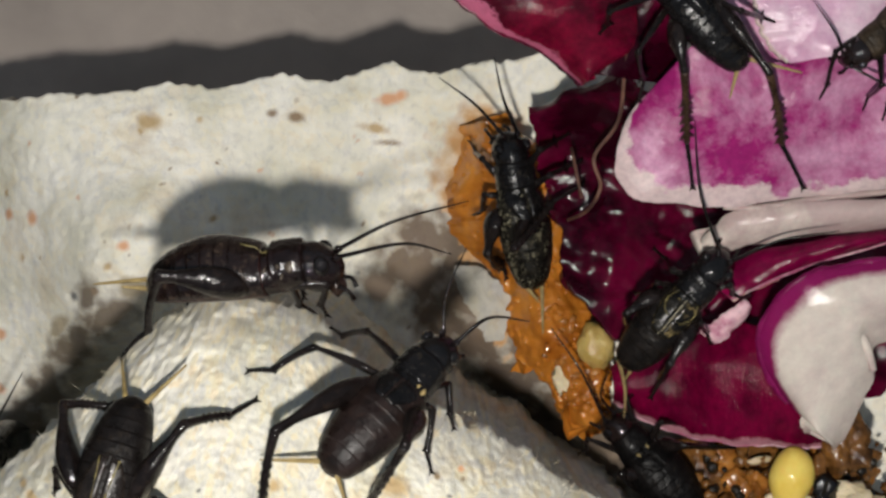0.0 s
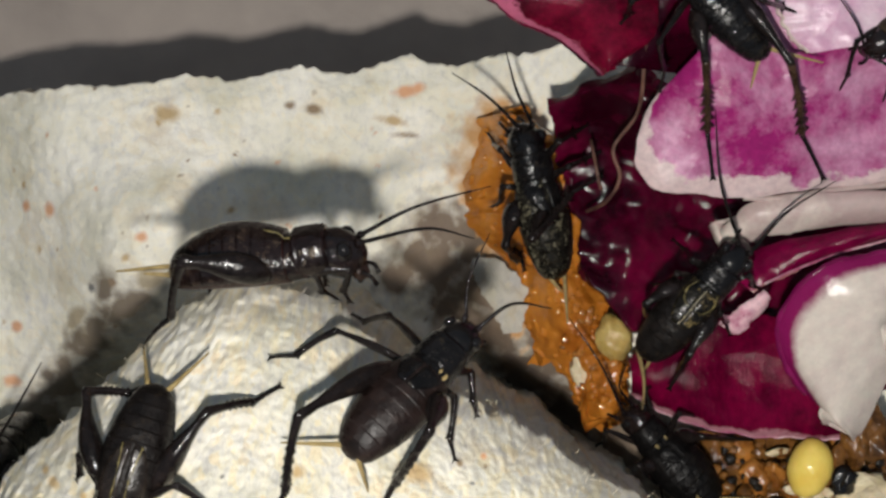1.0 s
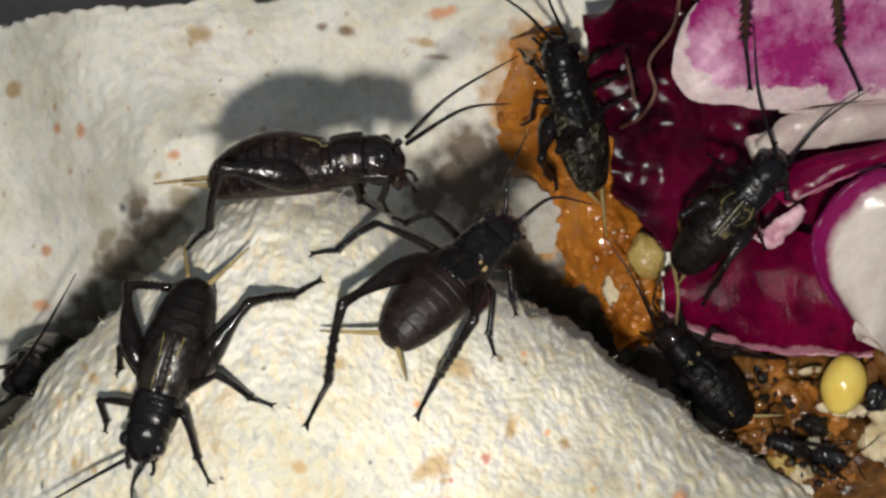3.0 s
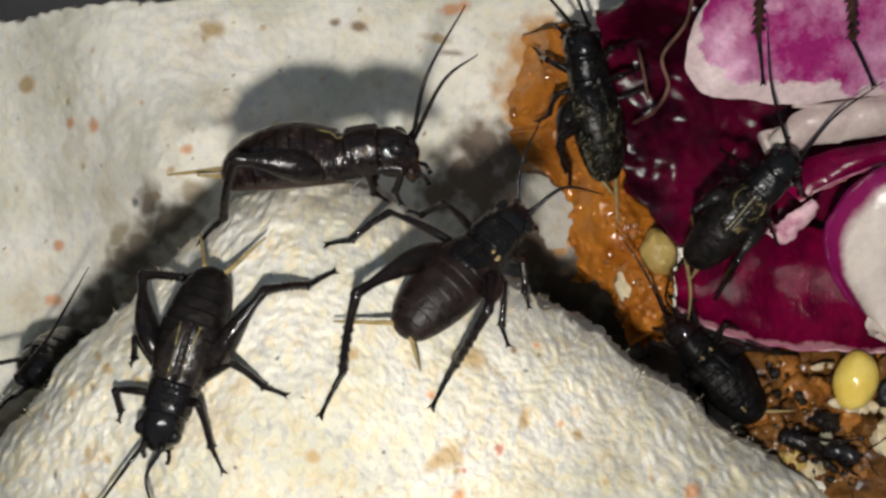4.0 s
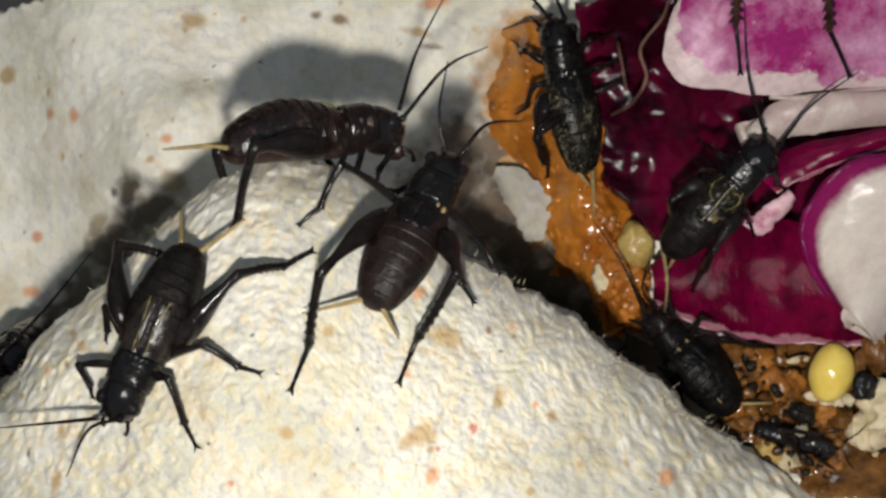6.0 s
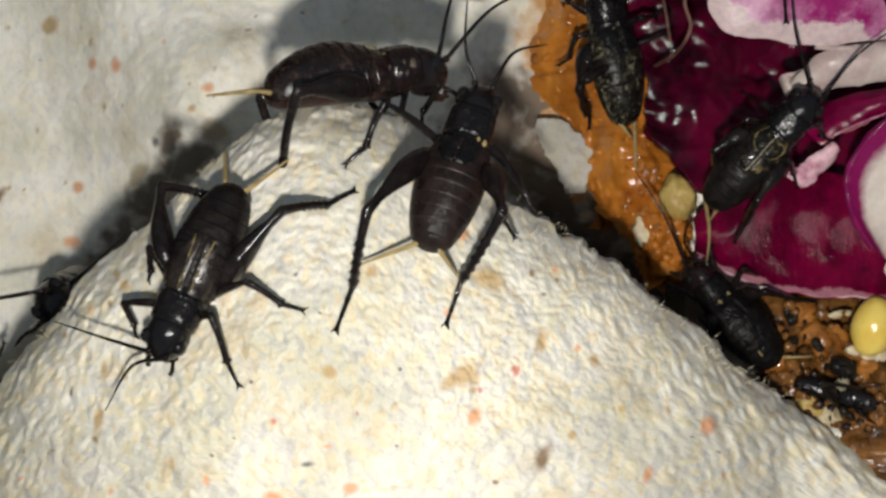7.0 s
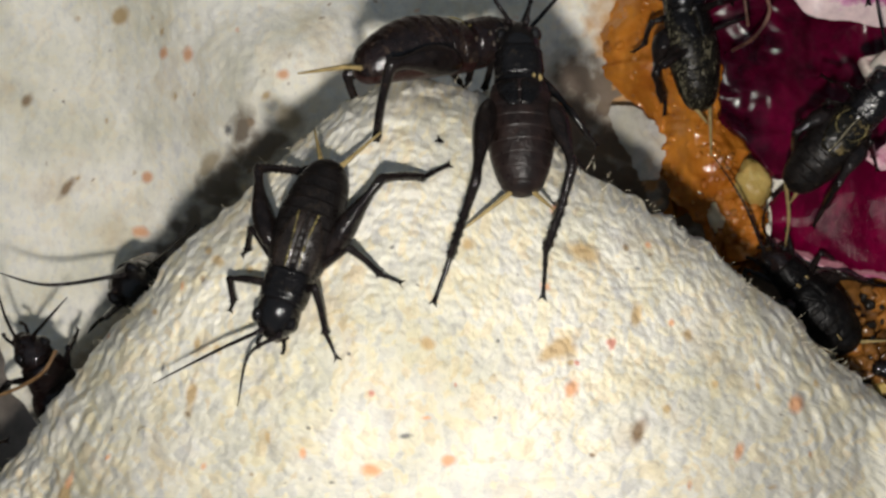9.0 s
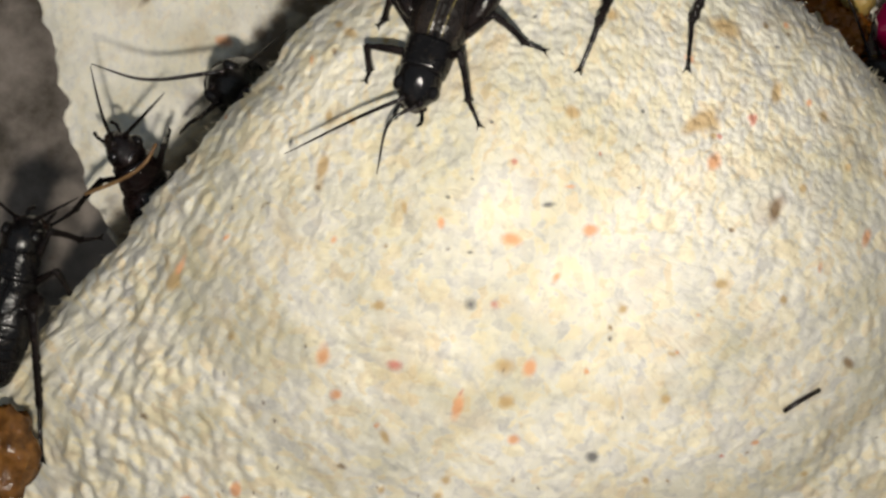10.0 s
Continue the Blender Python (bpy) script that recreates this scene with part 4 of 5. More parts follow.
    # legs: the thigh carries the shin, which carries the foot
    planted = []
    for pair, side, knee, foot in legs:
        h = HIPS[pair]
        hip = Vector((h[0] * L, side * h[1] * L * fat**0.7, h[2] * L))
        knee, foot = loc(knee), loc(foot)
        thick = {"fore": 0.031, "mid": 0.031, "hind": 0.076}[pair] * L
        bm = bmesh.new()
        bow = (knee - hip).cross(foot - knee).cross(knee - hip).normalized() * (knee - hip).length * (-0.05 if pair == "hind" else -0.03)
        pts = [hip.lerp(knee, i / 12) + bow * math.sin(math.pi * i / 12) for i in range(13)] + [knee + (knee - hip).normalized() * thick * (0.3 if pair == "hind" else 0.5)]
        if pair == "hind":
            rad = [thick * (0.42, 0.70, 0.88, 0.98, 1.0, 0.97, 0.88, 0.76, 0.62, 0.50, 0.40, 0.43, 0.46, 0.28)[i] for i in range(14)]
        else:
            rad = [thick * (0.72 + 0.28 * math.sin(math.pi * i / 11) - 0.18 * i / 11) for i in range(12)] + [thick * 0.72, thick * 0.4]
        tube(bm, pts, rad, 14, 0.8)
        leg = part({"fore": "front_leg", "mid": "middle_leg", "hind": "hind_leg"}[pair], bm, M_LEG, base)
        ankle = knee.lerp(foot, 0.66) + (foot - knee).cross(hip - knee).cross(foot - knee).normalized() * (foot - knee).length * 0.11
        thin = (0.027 if pair == "hind" else 0.022) * L
        bm = bmesh.new()
        sag = (ankle - knee).cross(hip - knee).cross(ankle - knee).normalized() * (ankle - knee).length * -0.035
        tube(bm, [knee.lerp(ankle, i / 24) + sag * math.sin(math.pi * i / 24) for i in range(25)], [thin * (1.06 - 0.26 * min(1.0, i / 9) + (0.08 if i > 21 else 0.0)) for i in range(25)], 8)
        out = (ankle - knee).cross(Vector((0, 0, 1))).normalized()
        along = (ankle - knee).normalized()
        long = (0.032 if spines else 0.009) * L
        bm.verts.ensure_lookup_table()
        for i in (10, 13, 16, 19, 22) if pair == "hind" else (23,):
            for sgn in (1, -1):
                max(bm.verts[8 * i : 8 * i + 8], key=lambda v: v.co.dot(out) * sgn).co += out * sgn * long + along * long * 0.8
        shin = part("shin", bm, M_SHIN if spines == 2 and pair == "hind" else M_LEG, leg)
        bm = bmesh.new()
        mid = ankle.lerp(foot, 0.5) + Vector((0, 0, 0.008 * L))
        toe = smooth_line([ankle, mid, foot], 6)
        tube(bm, toe, [thin * (0.62, 0.58, 0.54, 0.54, 0.60, 0.42, 0.50, 0.44, 0.50, 0.36, 0.46, 0.46, 0.34)[i] for i in range(13)], 7)
        tip = (toe[-1] - toe[-3]).normalized()
        flank = tip.cross(Vector((0, 0, 1))).normalized()
        bm.verts.ensure_lookup_table()
        for sgn in (1, -1):
            max(bm.verts[7 * 12 :], key=lambda v: v.co.dot(flank) * sgn).co += tip * 0.020 * L + flank * sgn * 0.016 * L
        part("foot", bm, M_LEG, shin)
        planted.append((leg, shin, hip, knee, foot))
    return base, m, planted, swaying


MOVES = []


def moving(made, rows, stand_still=True):
    """Notes the poses of a cricket; its feet stay where they stand, or shift with it."""
    base, m0, planted, swaying = made
    MOVES.append((base, rows))
    for leg, shin, hip, knee, foot in planted if stand_still else ():
        stand, bend = m0 @ foot, m0 @ knee
        l1, l2 = (knee - hip).length, (foot - knee).length
        thigh, lower = [], []
        for t, m in rows:
            f, k = m.inverted() @ stand, m.inverted() @ bend
            d = f - hip
            reach = min(max(d.length, abs(l1 - l2) * 1.02), (l1 + l2) * 0.995)
            axis = d.normalized()
            along = (l1 * l1 - l2 * l2 + reach * reach) / (2 * reach)
            side = (k - hip) - axis * (k - hip).dot(axis)
            k = hip + axis * along + side.normalized() * math.sqrt(max(0.0, l1 * l1 - along * along))
            q = (knee - hip).rotation_difference(k - hip).to_matrix().to_4x4()
            held = Matrix.Translation(hip) @ q @ Matrix.Translation(-hip)
            q = (foot - knee).rotation_difference(f - k).to_matrix().to_4x4()
            thigh.append((t, held))
            lower.append((t, held.inverted() @ Matrix.Translation(k) @ q @ Matrix.Translation(-knee)))
        MOVES.append((leg, thigh))
        MOVES.append((shin, lower))


def sway(made, which, rows):
    """Notes turns of an antenna about its root: seconds, lift and swing in degrees."""
    antenna, root = made[3][which]
    MOVES.append((antenna, [(t, Matrix.Translation(root) @ pose(0, 0, 0, 0, -lift, swing) @ Matrix.Translation(-root)) for t, lift, swing in rows]))


# on the corner of the peak, seen from its flank
ridge_cricket = cricket("dark brown young cricket perched on the tray peak", (-1.85, 0.42, 3.70), (-0.28, 0.68, 3.90), (0.0, 0.9, 0.45),
    [("hind", -1, (-1.67, 0.50, 4.20), (-2.03, -0.13, 3.60)), ("hind", 1, (-1.70, 0.50, 3.30), (-1.60, 0.20, 3.10)),
     ("mid", -1, (-0.71, 0.44, 3.90), (-0.55, 0.22, 3.50)), ("mid", 1, (-0.82, 0.54, 3.40), (-0.65, 0.37, 3.30)),
     ("fore", -1, (-0.43, 0.46, 3.95), (-0.44, 0.20, 3.60)), ("fore", 1, (-0.59, 0.63, 3.50), (-0.65, 0.32, 3.30))],
    [((0.08, 0.95, 3.90), (0.65, 1.12, 3.80)), ((0.16, 0.78, 4.10), (0.52, 0.71, 4.20))],
    [((-2.28, 0.41, 3.60),), ((-2.02, 0.40, 3.80),)], M_BROWN, M_BROWNBACK, 1.20, 0.03, ring_depth=0.014, stripe=True, slim=0.95, under=M_RUST)

# climbing over the middle of the peak
climbing_cricket = cricket("black-brown young cricket climbing over the tray peak", (-0.41, -0.78, 4.75), (0.55, 0.17, 4.25), (-0.25, 0.2, 1.0),
    [("hind", 1, (-0.71, -0.49, 5.04), (-0.99, -1.38, 4.70)), ("hind", -1, (0.21, -0.59, 5.11), (-0.20, -1.32, 4.59)),
     ("mid", 1, (-0.50, 0.09, 4.20), (-1.00, -0.14, 4.08)), ("mid", -1, (0.37, -0.42, 4.28), (0.39, -0.90, 4.20)),
     ("fore", 1, (-0.10, 0.18, 3.90), (-0.41, 0.16, 3.50)), ("fore", -1, (0.51, -0.26, 4.00), (0.56, -0.60, 3.96))],
    [((0.49, 0.46, 4.30), (0.65, 0.81, 4.30)), ((0.81, 0.28, 4.30), (1.12, 0.24, 4.10))],
    [((-0.89, -0.70, 4.61),), ((-0.26, -1.06, 4.64),)], M_BLACK, M_VELVET, 1.10, ring_depth=0.009, slim=1.0, marks=((0.125, -0.105, 0.022), (0.128, -0.075, 0.014)))

# walking down the near side of the peak
walking_cricket = cricket("black young cricket walking down the tray peak", (-1.80, -0.31, 4.37), (-2.20, -1.66, 4.74), (0.0, 0.1, 1.0),
    [("hind", 1, (-1.39, -0.49, 4.70), (-0.91, -0.34, 4.23)), ("hind", -1, (-2.35, -0.38, 4.25), (-1.92, -0.34, 4.02)),
     ("mid", 1, (-1.61, -1.01, 4.75), (-1.23, -1.24, 4.64)), ("mid", -1, (-2.39, -0.84, 4.33), (-2.46, -1.06, 4.12)),
     ("fore", 1, (-1.85, -1.29, 4.77), (-1.68, -1.80, 4.65)), ("fore", -1, (-2.54, -1.23, 4.34), (-2.53, -1.48, 4.19))],
    [((-2.11, -1.88, 4.76), (-1.84, -2.13, 4.72)), ((-2.58, -1.71, 4.67), (-3.13, -1.94, 4.25))],
    [((-1.45, -0.09, 4.26),), ((-1.97, -0.06, 4.07),)], M_BLACK, M_SOOT, 1.04, ring_depth=0.008, lined=2)

# on the mash
mash_cricket = cricket("dusty black young cricket feeding on the mash", (1.36, 0.40, 1.10), (0.94, 1.87, 1.30), (0.35, 0.1, 1.0),
    [("hind", -1, (1.14, 0.77, 1.60), (1.80, 1.37, 1.20)), ("hind", 1, (0.88, 0.69, 1.20), (1.09, 0.48, 0.80)),
     ("mid", -1, (1.43, 1.42, 1.50), (1.79, 1.59, 1.10)), ("mid", 1, (0.80, 1.27, 1.20), (0.78, 1.09, 0.70)),
     ("fore", -1, (1.35, 1.64, 1.50), (1.67, 1.85, 1.10)), ("fore", 1, (0.83, 1.63, 1.20), (0.75, 1.80, 0.70))],
    [((0.61, 2.04, 1.50), (0.26, 2.25, 1.50)), ((0.86, 2.12, 1.50), (0.74, 2.48, 1.50))],
    [((1.41, 0.29, 1.10),), ((1.48, 0.00, 1.00),)], M_BLACK, M_CRUST, 1.0, ring_depth=0.016, spines=1, floury=1)

# on the cabbage
leaf_cricket = cricket("black young cricket sitting on the cabbage leaf", (2.07, -0.29, 1.90), (2.96, 0.74, 2.30), (0.0, 0.0, 1.0),
    [("hind", -1, (2.45, -0.24, 2.20), (2.36, -0.59, 1.60)), ("hind", 1, (2.09, 0.20, 2.10), (2.12, -0.05, 1.60)),
     ("mid", -1, (2.72, 0.12, 2.20), (2.88, -0.09, 1.80)), ("mid", 1, (2.35, 0.47, 2.20), (2.22, 0.36, 1.60)),
     ("fore", -1, (2.97, 0.45, 2.20), (3.13, 0.33, 1.90)), ("fore", 1, (2.46, 0.58, 2.40), (2.38, 0.77, 1.70))],
    [((2.66, 1.25, 2.60), (2.60, 1.85, 2.70)), ((3.22, 1.01, 2.50), (3.60, 1.30, 2.60))],
    [((2.12, -0.51, 1.70), (2.13, -0.78, 1.50)), ((2.11, -0.40, 1.80),)], M_BLACK, M_SOOT, 1.03, ring_depth=0.008, lined=1)

top_cricket = cricket("black young cricket on the upper cabbage leaf", (2.98, 2.25, 3.00), (2.07, 3.20, 3.20), (0.0, 0.0, 1.0),
    [("hind", 1, (2.44, 2.21, 3.20), (2.62, 1.28, 2.45)), ("hind", -1, (3.13, 2.19, 3.20), (3.59, 1.28, 2.35)),
     ("mid", 1, (2.08, 2.38, 3.10), (2.16, 2.02, 2.50)), ("mid", -1, (2.88, 2.68, 3.30), (3.32, 2.63, 2.80)),
     ("fore", 1, (1.84, 2.69, 3.20), (1.79, 2.56, 2.80)), ("fore", -1, (2.58, 3.15, 3.20), (2.92, 3.26, 2.80))],
    [((1.84, 3.59, 3.30), (1.66, 3.95, 3.30)), ((2.15, 3.59, 3.30), (2.25, 3.95, 3.30))],
    [((2.86, 2.01, 2.90),), ((3.44, 2.21, 3.00),)], M_BLACK, M_BLACK, 0.95, spines=2)

side_cricket = cricket("brown-black young cricket at the edge of the cabbage", (4.73, 2.96, 2.90), (3.79, 2.29, 2.90), (0.1, 0.0, 1.0),
    [("fore", -1, (3.72, 2.39, 3.00), (3.65, 1.97, 2.50)), ("fore", 1, (4.09, 2.11, 3.00), (4.08, 1.93, 2.40)), ("mid", 1, (4.28, 2.06, 3.00), (4.25, 1.85, 2.40))],
    [((4.28, 2.02, 3.00), (4.74, 1.74, 3.00)), ((3.69, 2.52, 3.10), (3.51, 2.79, 3.10))], (), M_FUZZ, M_FUZZ)

crevice_cricket = cricket("black young cricket in the crevice beside the peak", (2.84, -1.70, 1.30), (1.98, -0.76, 1.25), (0.2, 0.3, 1.0),
    [("hind", -1, (2.67, -1.03, 1.50), (3.32, -1.12, 1.00)), ("hind", 1, (2.10, -1.29, 1.50), (2.39, -1.70, 1.00)),
     ("mid", -1, (2.48, -0.83, 1.40), (2.88, -0.86, 0.90)), ("fore", 1, (1.82, -0.99, 1.30), (1.76, -1.18, 0.90)), ("fore", -1, (2.18, -0.62, 1.30), (2.35, -0.53, 0.90))],
    [((1.75, -0.36, 1.40), (1.47, 0.05, 1.40)), ((1.92, -0.57, 1.50), (1.99, -0.33, 1.60))],
    [((2.62, -1.57, 1.50),), ((3.13, -1.61, 1.40),)], M_DULL, M_DULL, 1.25, marks=((0.125, 0.06, 0.022), (0.13, -0.03, 0.018)))

dead_cricket = cricket("small shrivelled black dead cricket among crumbs", (2.99, -1.84, 1.20), (3.81, -2.04, 1.30), (0.0, 1.0, 0.3),
    [("hind", -1, (3.17, -1.84, 1.60), (3.70, -1.86, 1.50)), ("mid", -1, (3.39, -1.70, 1.50), (3.33, -2.14, 1.30)), ("fore", -1, (3.55, -2.11, 1.50), (3.86, -2.30, 1.30))],
    [((3.94, -1.87, 1.40), (4.04, -1.76, 1.40)), ((3.88, -2.18, 1.40), (3.99, -2.28, 1.40))], (), M_SHINY, M_SHINY)

hidden_cricket = cricket("black cricket peeping from behind the peak", (-3.97, -1.21, -0.75), (-4.02, -1.29, 1.10), (-0.9, 0.5, 0.2),
    [("fore", 1, (-4.05, -1.47, 0.90), (-4.47, -1.74, 0.30))],
    [((-4.69, -1.31, 1.10), (-5.19, -1.20, 1.20)), ((-3.75, -0.97, 1.30), (-3.33, -0.34, 1.60))], (), M_BLACK, M_BLACK)

low_cricket = cricket("brown-black cricket clinging below the peak", (-4.33, -3.05, 0.00), (-5.04, -1.80, 0.70), (0.3, 0.2, 1.0),
    [("fore", 1, (-5.15, -2.26, 0.70), (-5.73, -2.72, 0.20)), ("mid", -1, (-4.56, -1.91, 0.80), (-4.57, -1.73, 0.40))],
    [((-5.12, -1.63, 1.00), (-5.20, -1.22, 1.20)), ((-4.70, -1.61, 1.00), (-4.54, -1.42, 1.00))], (), M_BROWN, M_BROWN, 1.3)

corner_cricket = cricket("black cricket standing at the foot of the peak", (-6.06, -4.27, 1.00), (-5.72, -2.59, 1.20), (-0.2, 0.0, 1.0),
    [("hind", -1, (-5.58, -3.54, 1.40), (-5.56, -4.94, 0.90)), ("mid", -1, (-5.41, -3.12, 1.30), (-5.20, -3.44, 1.00)), ("fore", -1, (-5.48, -2.76, 1.30), (-5.09, -2.80, 0.90))],
    [((-5.90, -2.52, 1.50), (-6.22, -2.23, 1.50)), ((-5.39, -2.55, 1.50), (-5.21, -2.43, 1.40))], (), M_BLACK, M_BLACK)

moving(climbing_cricket, [
    (0.0, body_frame((-0.33, -0.77, 4.73), (0.53, 0.11, 4.25), (-0.25, 0.2, 1.0))[0]),
    (2.5, body_frame((-0.41, -0.78, 4.75), (0.55, 0.17, 4.25), (-0.25, 0.2, 1.0))[0]),
    (5.0, body_frame((-0.43, -0.78, 4.76), (0.49, 0.21, 4.25), (-0.25, 0.2, 1.0))[0]),
    (6.3, body_frame((-0.40, -0.74, 4.73), (0.07, 0.46, 4.25), (-0.05, 0.3, 1.0))[0]),
    (7.0, body_frame((-0.34, -0.75, 4.72), (0.04, 0.48, 4.25), (-0.05, 0.3, 1.0))[0]),
    (7.5, body_frame((-0.34, -0.76, 4.73), (0.04, 0.49, 4.25), (-0.05, 0.3, 1.0))[0]),
    (8.0, body_frame((-0.35, -0.74, 4.72), (-0.05, 0.63, 4.25), (-0.05, 0.3, 1.0))[0]),
    (8.5, body_frame((-0.37, -0.68, 4.69), (-0.40, 0.78, 4.25), (-0.05, 0.3, 1.0))[0]),
    (9.0, body_frame((-0.37, -0.62, 4.66), (-0.43, 0.82, 4.25), (-0.05, 0.3, 1.0))[0]),
    (10.0, body_frame((-0.41, -0.65, 4.68), (-0.45, 0.80, 4.25), (-0.05, 0.3, 1.0))[0]),
])

moving(walking_cricket, [
    (0.0, body_frame((-1.79, -0.32, 4.38), (-2.18, -1.62, 4.74), (0.0, 0.1, 1.0))[0]),
    (2.5, body_frame((-1.80, -0.32, 4.37), (-2.20, -1.66, 4.74), (0.0, 0.1, 1.0))[0]),
    (4.0, body_frame((-1.78, -0.31, 4.38), (-2.19, -1.66, 4.74), (0.0, 0.1, 1.0))[0]),
    (4.5, body_frame((-1.80, -0.33, 4.38), (-2.04, -1.69, 4.82), (0.0, 0.1, 1.0))[0]),
    (5.0, body_frame((-1.83, -0.30, 4.35), (-2.23, -1.63, 4.72), (0.0, 0.1, 1.0))[0]),
    (6.5, body_frame((-1.77, -0.30, 4.37), (-2.32, -1.65, 4.67), (0.0, 0.1, 1.0))[0]),
    (7.0, body_frame((-1.77, -0.30, 4.37), (-2.30, -1.66, 4.69), (0.0, 0.1, 1.0))[0]),
    (7.5, body_frame((-1.78, -0.33, 4.39), (-2.40, -1.68, 4.63), (0.0, 0.1, 1.0))[0]),
    (8.0, body_frame((-1.81, -0.32, 4.37), (-2.35, -1.67, 4.66), (0.0, 0.1, 1.0))[0]),
    (8.5, body_frame((-1.77, -0.31, 4.38), (-2.21, -1.70, 4.74), (0.0, 0.1, 1.0))[0]),
    (9.0, body_frame((-1.77, -0.31, 4.38), (-2.18, -1.71, 4.75), (0.0, 0.1, 1.0))[0]),
    (10.0, body_frame((-1.77, -0.33, 4.39), (-2.20, -1.74, 4.75), (0.0, 0.1, 1.0))[0]),
])

sway(ridge_cricket, 0, [(0.0, 0, 0), (2.5, 0, 0), (3.8, 50, 0), (4.5, 45, 0), (5.0, 12, 0), (6.5, 60, 0), (7.5, 40, 0), (10.0, 35, 0)])
sway(ridge_cricket, 1, [(0.0, 0, 0), (2.5, 0, 0), (3.8, 55, 0), (4.5, 20, 0), (5.0, 28, 0), (6.5, 38, 0), (7.5, 30, 0), (10.0, 30, 0)])
sway(walking_cricket, 0, [(0.0, 0, 0), (2.5, 0, -25), (4.5, 0, -30), (5.2, 0, -50), (7.0, 0, -75), (7.4, 0, 0), (8.0, 0, -60), (8.6, 0, 5), (9.0, 0, -60), (10.0, 0, -60)])
sway(walking_cricket, 1, [(0.0, 0, 0), (2.5, 0, 0), (4.0, 0, 35), (5.2, 0, 20), (7.0, 0, -30), (7.5, 0, 20), (8.5, 0, 40), (9.0, 0, 5), (10.0, 0, 5)])
sway(hidden_cricket, 1, [(0.0, 0, 0), (5.0, 0, 0), (6.3, 0, 60), (7.5, 0, 75), (10.0, 0, 75)])

moving(mash_cricket, [
    (0.0, body_frame((1.34, 0.43, 1.10), (1.10, 1.83, 1.30), (0.35, 0.1, 1.0))[0]),
    (1.0, body_frame((1.38, 0.43, 1.10), (1.06, 1.84, 1.30), (0.35, 0.1, 1.0))[0]),
    (2.5, body_frame((1.42, 0.42, 1.10), (1.01, 1.87, 1.30), (0.35, 0.1, 1.0))[0]),
    (4.0, body_frame((1.44, 0.48, 1.10), (1.13, 1.98, 1.30), (0.35, 0.1, 1.0))[0]),
    (5.0, body_frame((1.44, 0.46, 1.10), (1.10, 2.00, 1.30), (0.35, 0.1, 1.0))[0]),
    (10.0, body_frame((1.42, 0.46, 1.10), (1.09, 2.00, 1.30), (0.35, 0.1, 1.0))[0]),
])
moving(ridge_cricket, [
    (0.0, body_frame((-1.83, 0.51, 3.70), (-0.26, 0.73, 3.90), (0.0, 0.9, 0.45))[0]),
    (1.5, body_frame((-1.83, 0.51, 3.70), (-0.27, 0.75, 3.90), (0.0, 0.9, 0.45))[0]),
    (2.5, body_frame((-1.85, 0.42, 3.70), (-0.28, 0.68, 3.90), (0.0, 0.9, 0.45))[0]),
    (4.0, body_frame((-1.86, 0.41, 3.70), (-0.27, 0.67, 3.90), (0.0, 0.9, 0.45))[0]),
    (4.5, body_frame((-1.78, 0.44, 3.80), (-0.28, 0.67, 3.50), (0.05, 0.95, 0.32))[0]),
    (5.0, body_frame((-1.62, 0.50, 3.90), (-0.22, 0.72, 3.25), (0.10, 0.98, 0.22))[0]),
    (6.5, body_frame((-1.64, 0.43, 3.90), (-0.26, 0.76, 3.25), (0.10, 0.98, 0.22))[0]),
    (7.5, body_frame((-1.65, 0.41, 3.90), (-0.25, 0.81, 3.25), (0.10, 0.98, 0.22))[0]),
    (8.5, body_frame((-1.66, 0.42, 3.90), (-0.30, 0.85, 3.25), (0.10, 0.98, 0.22))[0]),
    (10.0, body_frame((-1.66, 0.42, 3.90), (-0.30, 0.85, 3.25), (0.10, 0.98, 0.22))[0]),
], False)
leg, _, hip, _, _ = ridge_cricket[2][0]
length = (V((-0.28, 0.68, 3.90)) - V((-1.85, 0.42, 3.70))).length
MOVES.append((leg, [(t, Matrix.Translation(hip + Vector((-0.06, -0.05, -0.01)) * length * k) @ pose(0, 0, 0, 0, -15 * k, 0) @ Matrix.Translation(-hip)) for t, k in ((0.0, 0), (4.0, 0), (4.5, 0.5), (5.0, 1), (10.0, 1))]))
sway(leaf_cricket, 1, [(0.0, 0, -28), (0.6, 0, -4), (10.0, 0, 0)])


# ---------------------------------------------------------------- kernels, crumbs, flecks and fibres
def lump(name, label, category, centre, size, material, turn=(0, 0, 0), rough=0.25, seg=18, seed=0.0, group=""):
    bm = bmesh.new()
    blob(bm, V(centre), tuple(v * CM for v in size), seg, pose(0, 0, 0, *turn).to_3x3(), rough, seed)
    return tagged(mesh_object(name, bm, material), label, category, group)


lump("maize_kernel", "smooth pale yellow maize kernel among crumbs", "seed", (3.66, -1.32, 1.50), (0.20, 0.28, 0.2), M_KERNEL, (0, 0, -14), 0.05, 26, 3.0)
lump("seed_husk", "brown husk end beside the yellow kernel", "seed", (3.91, -1.30, 1.40), (0.09, 0.2, 0.12), M_CRUMB, (0, 0, -14), 0.4)
lump("seed", "translucent yellow seed stuck in the mash", "seed", (1.93, -0.16, 0.90), (0.17, 0.22, 0.14), M_SEED, (0, 0, 20), 0.25, 22, 5.0)
lump("seed", "pale seed stuck in the mash", "seed", (1.64, -0.48, 0.75), (0.10, 0.16, 0.1), M_PALE, (0, 0, 10), 0.4)
lump("frass_pellet", "matt black dropping among crumbs", "dropping", (3.43, -1.71, 1.35), (0.13, 0.08, 0.08), M_FRASS, (0, 0, -20), 0.2)
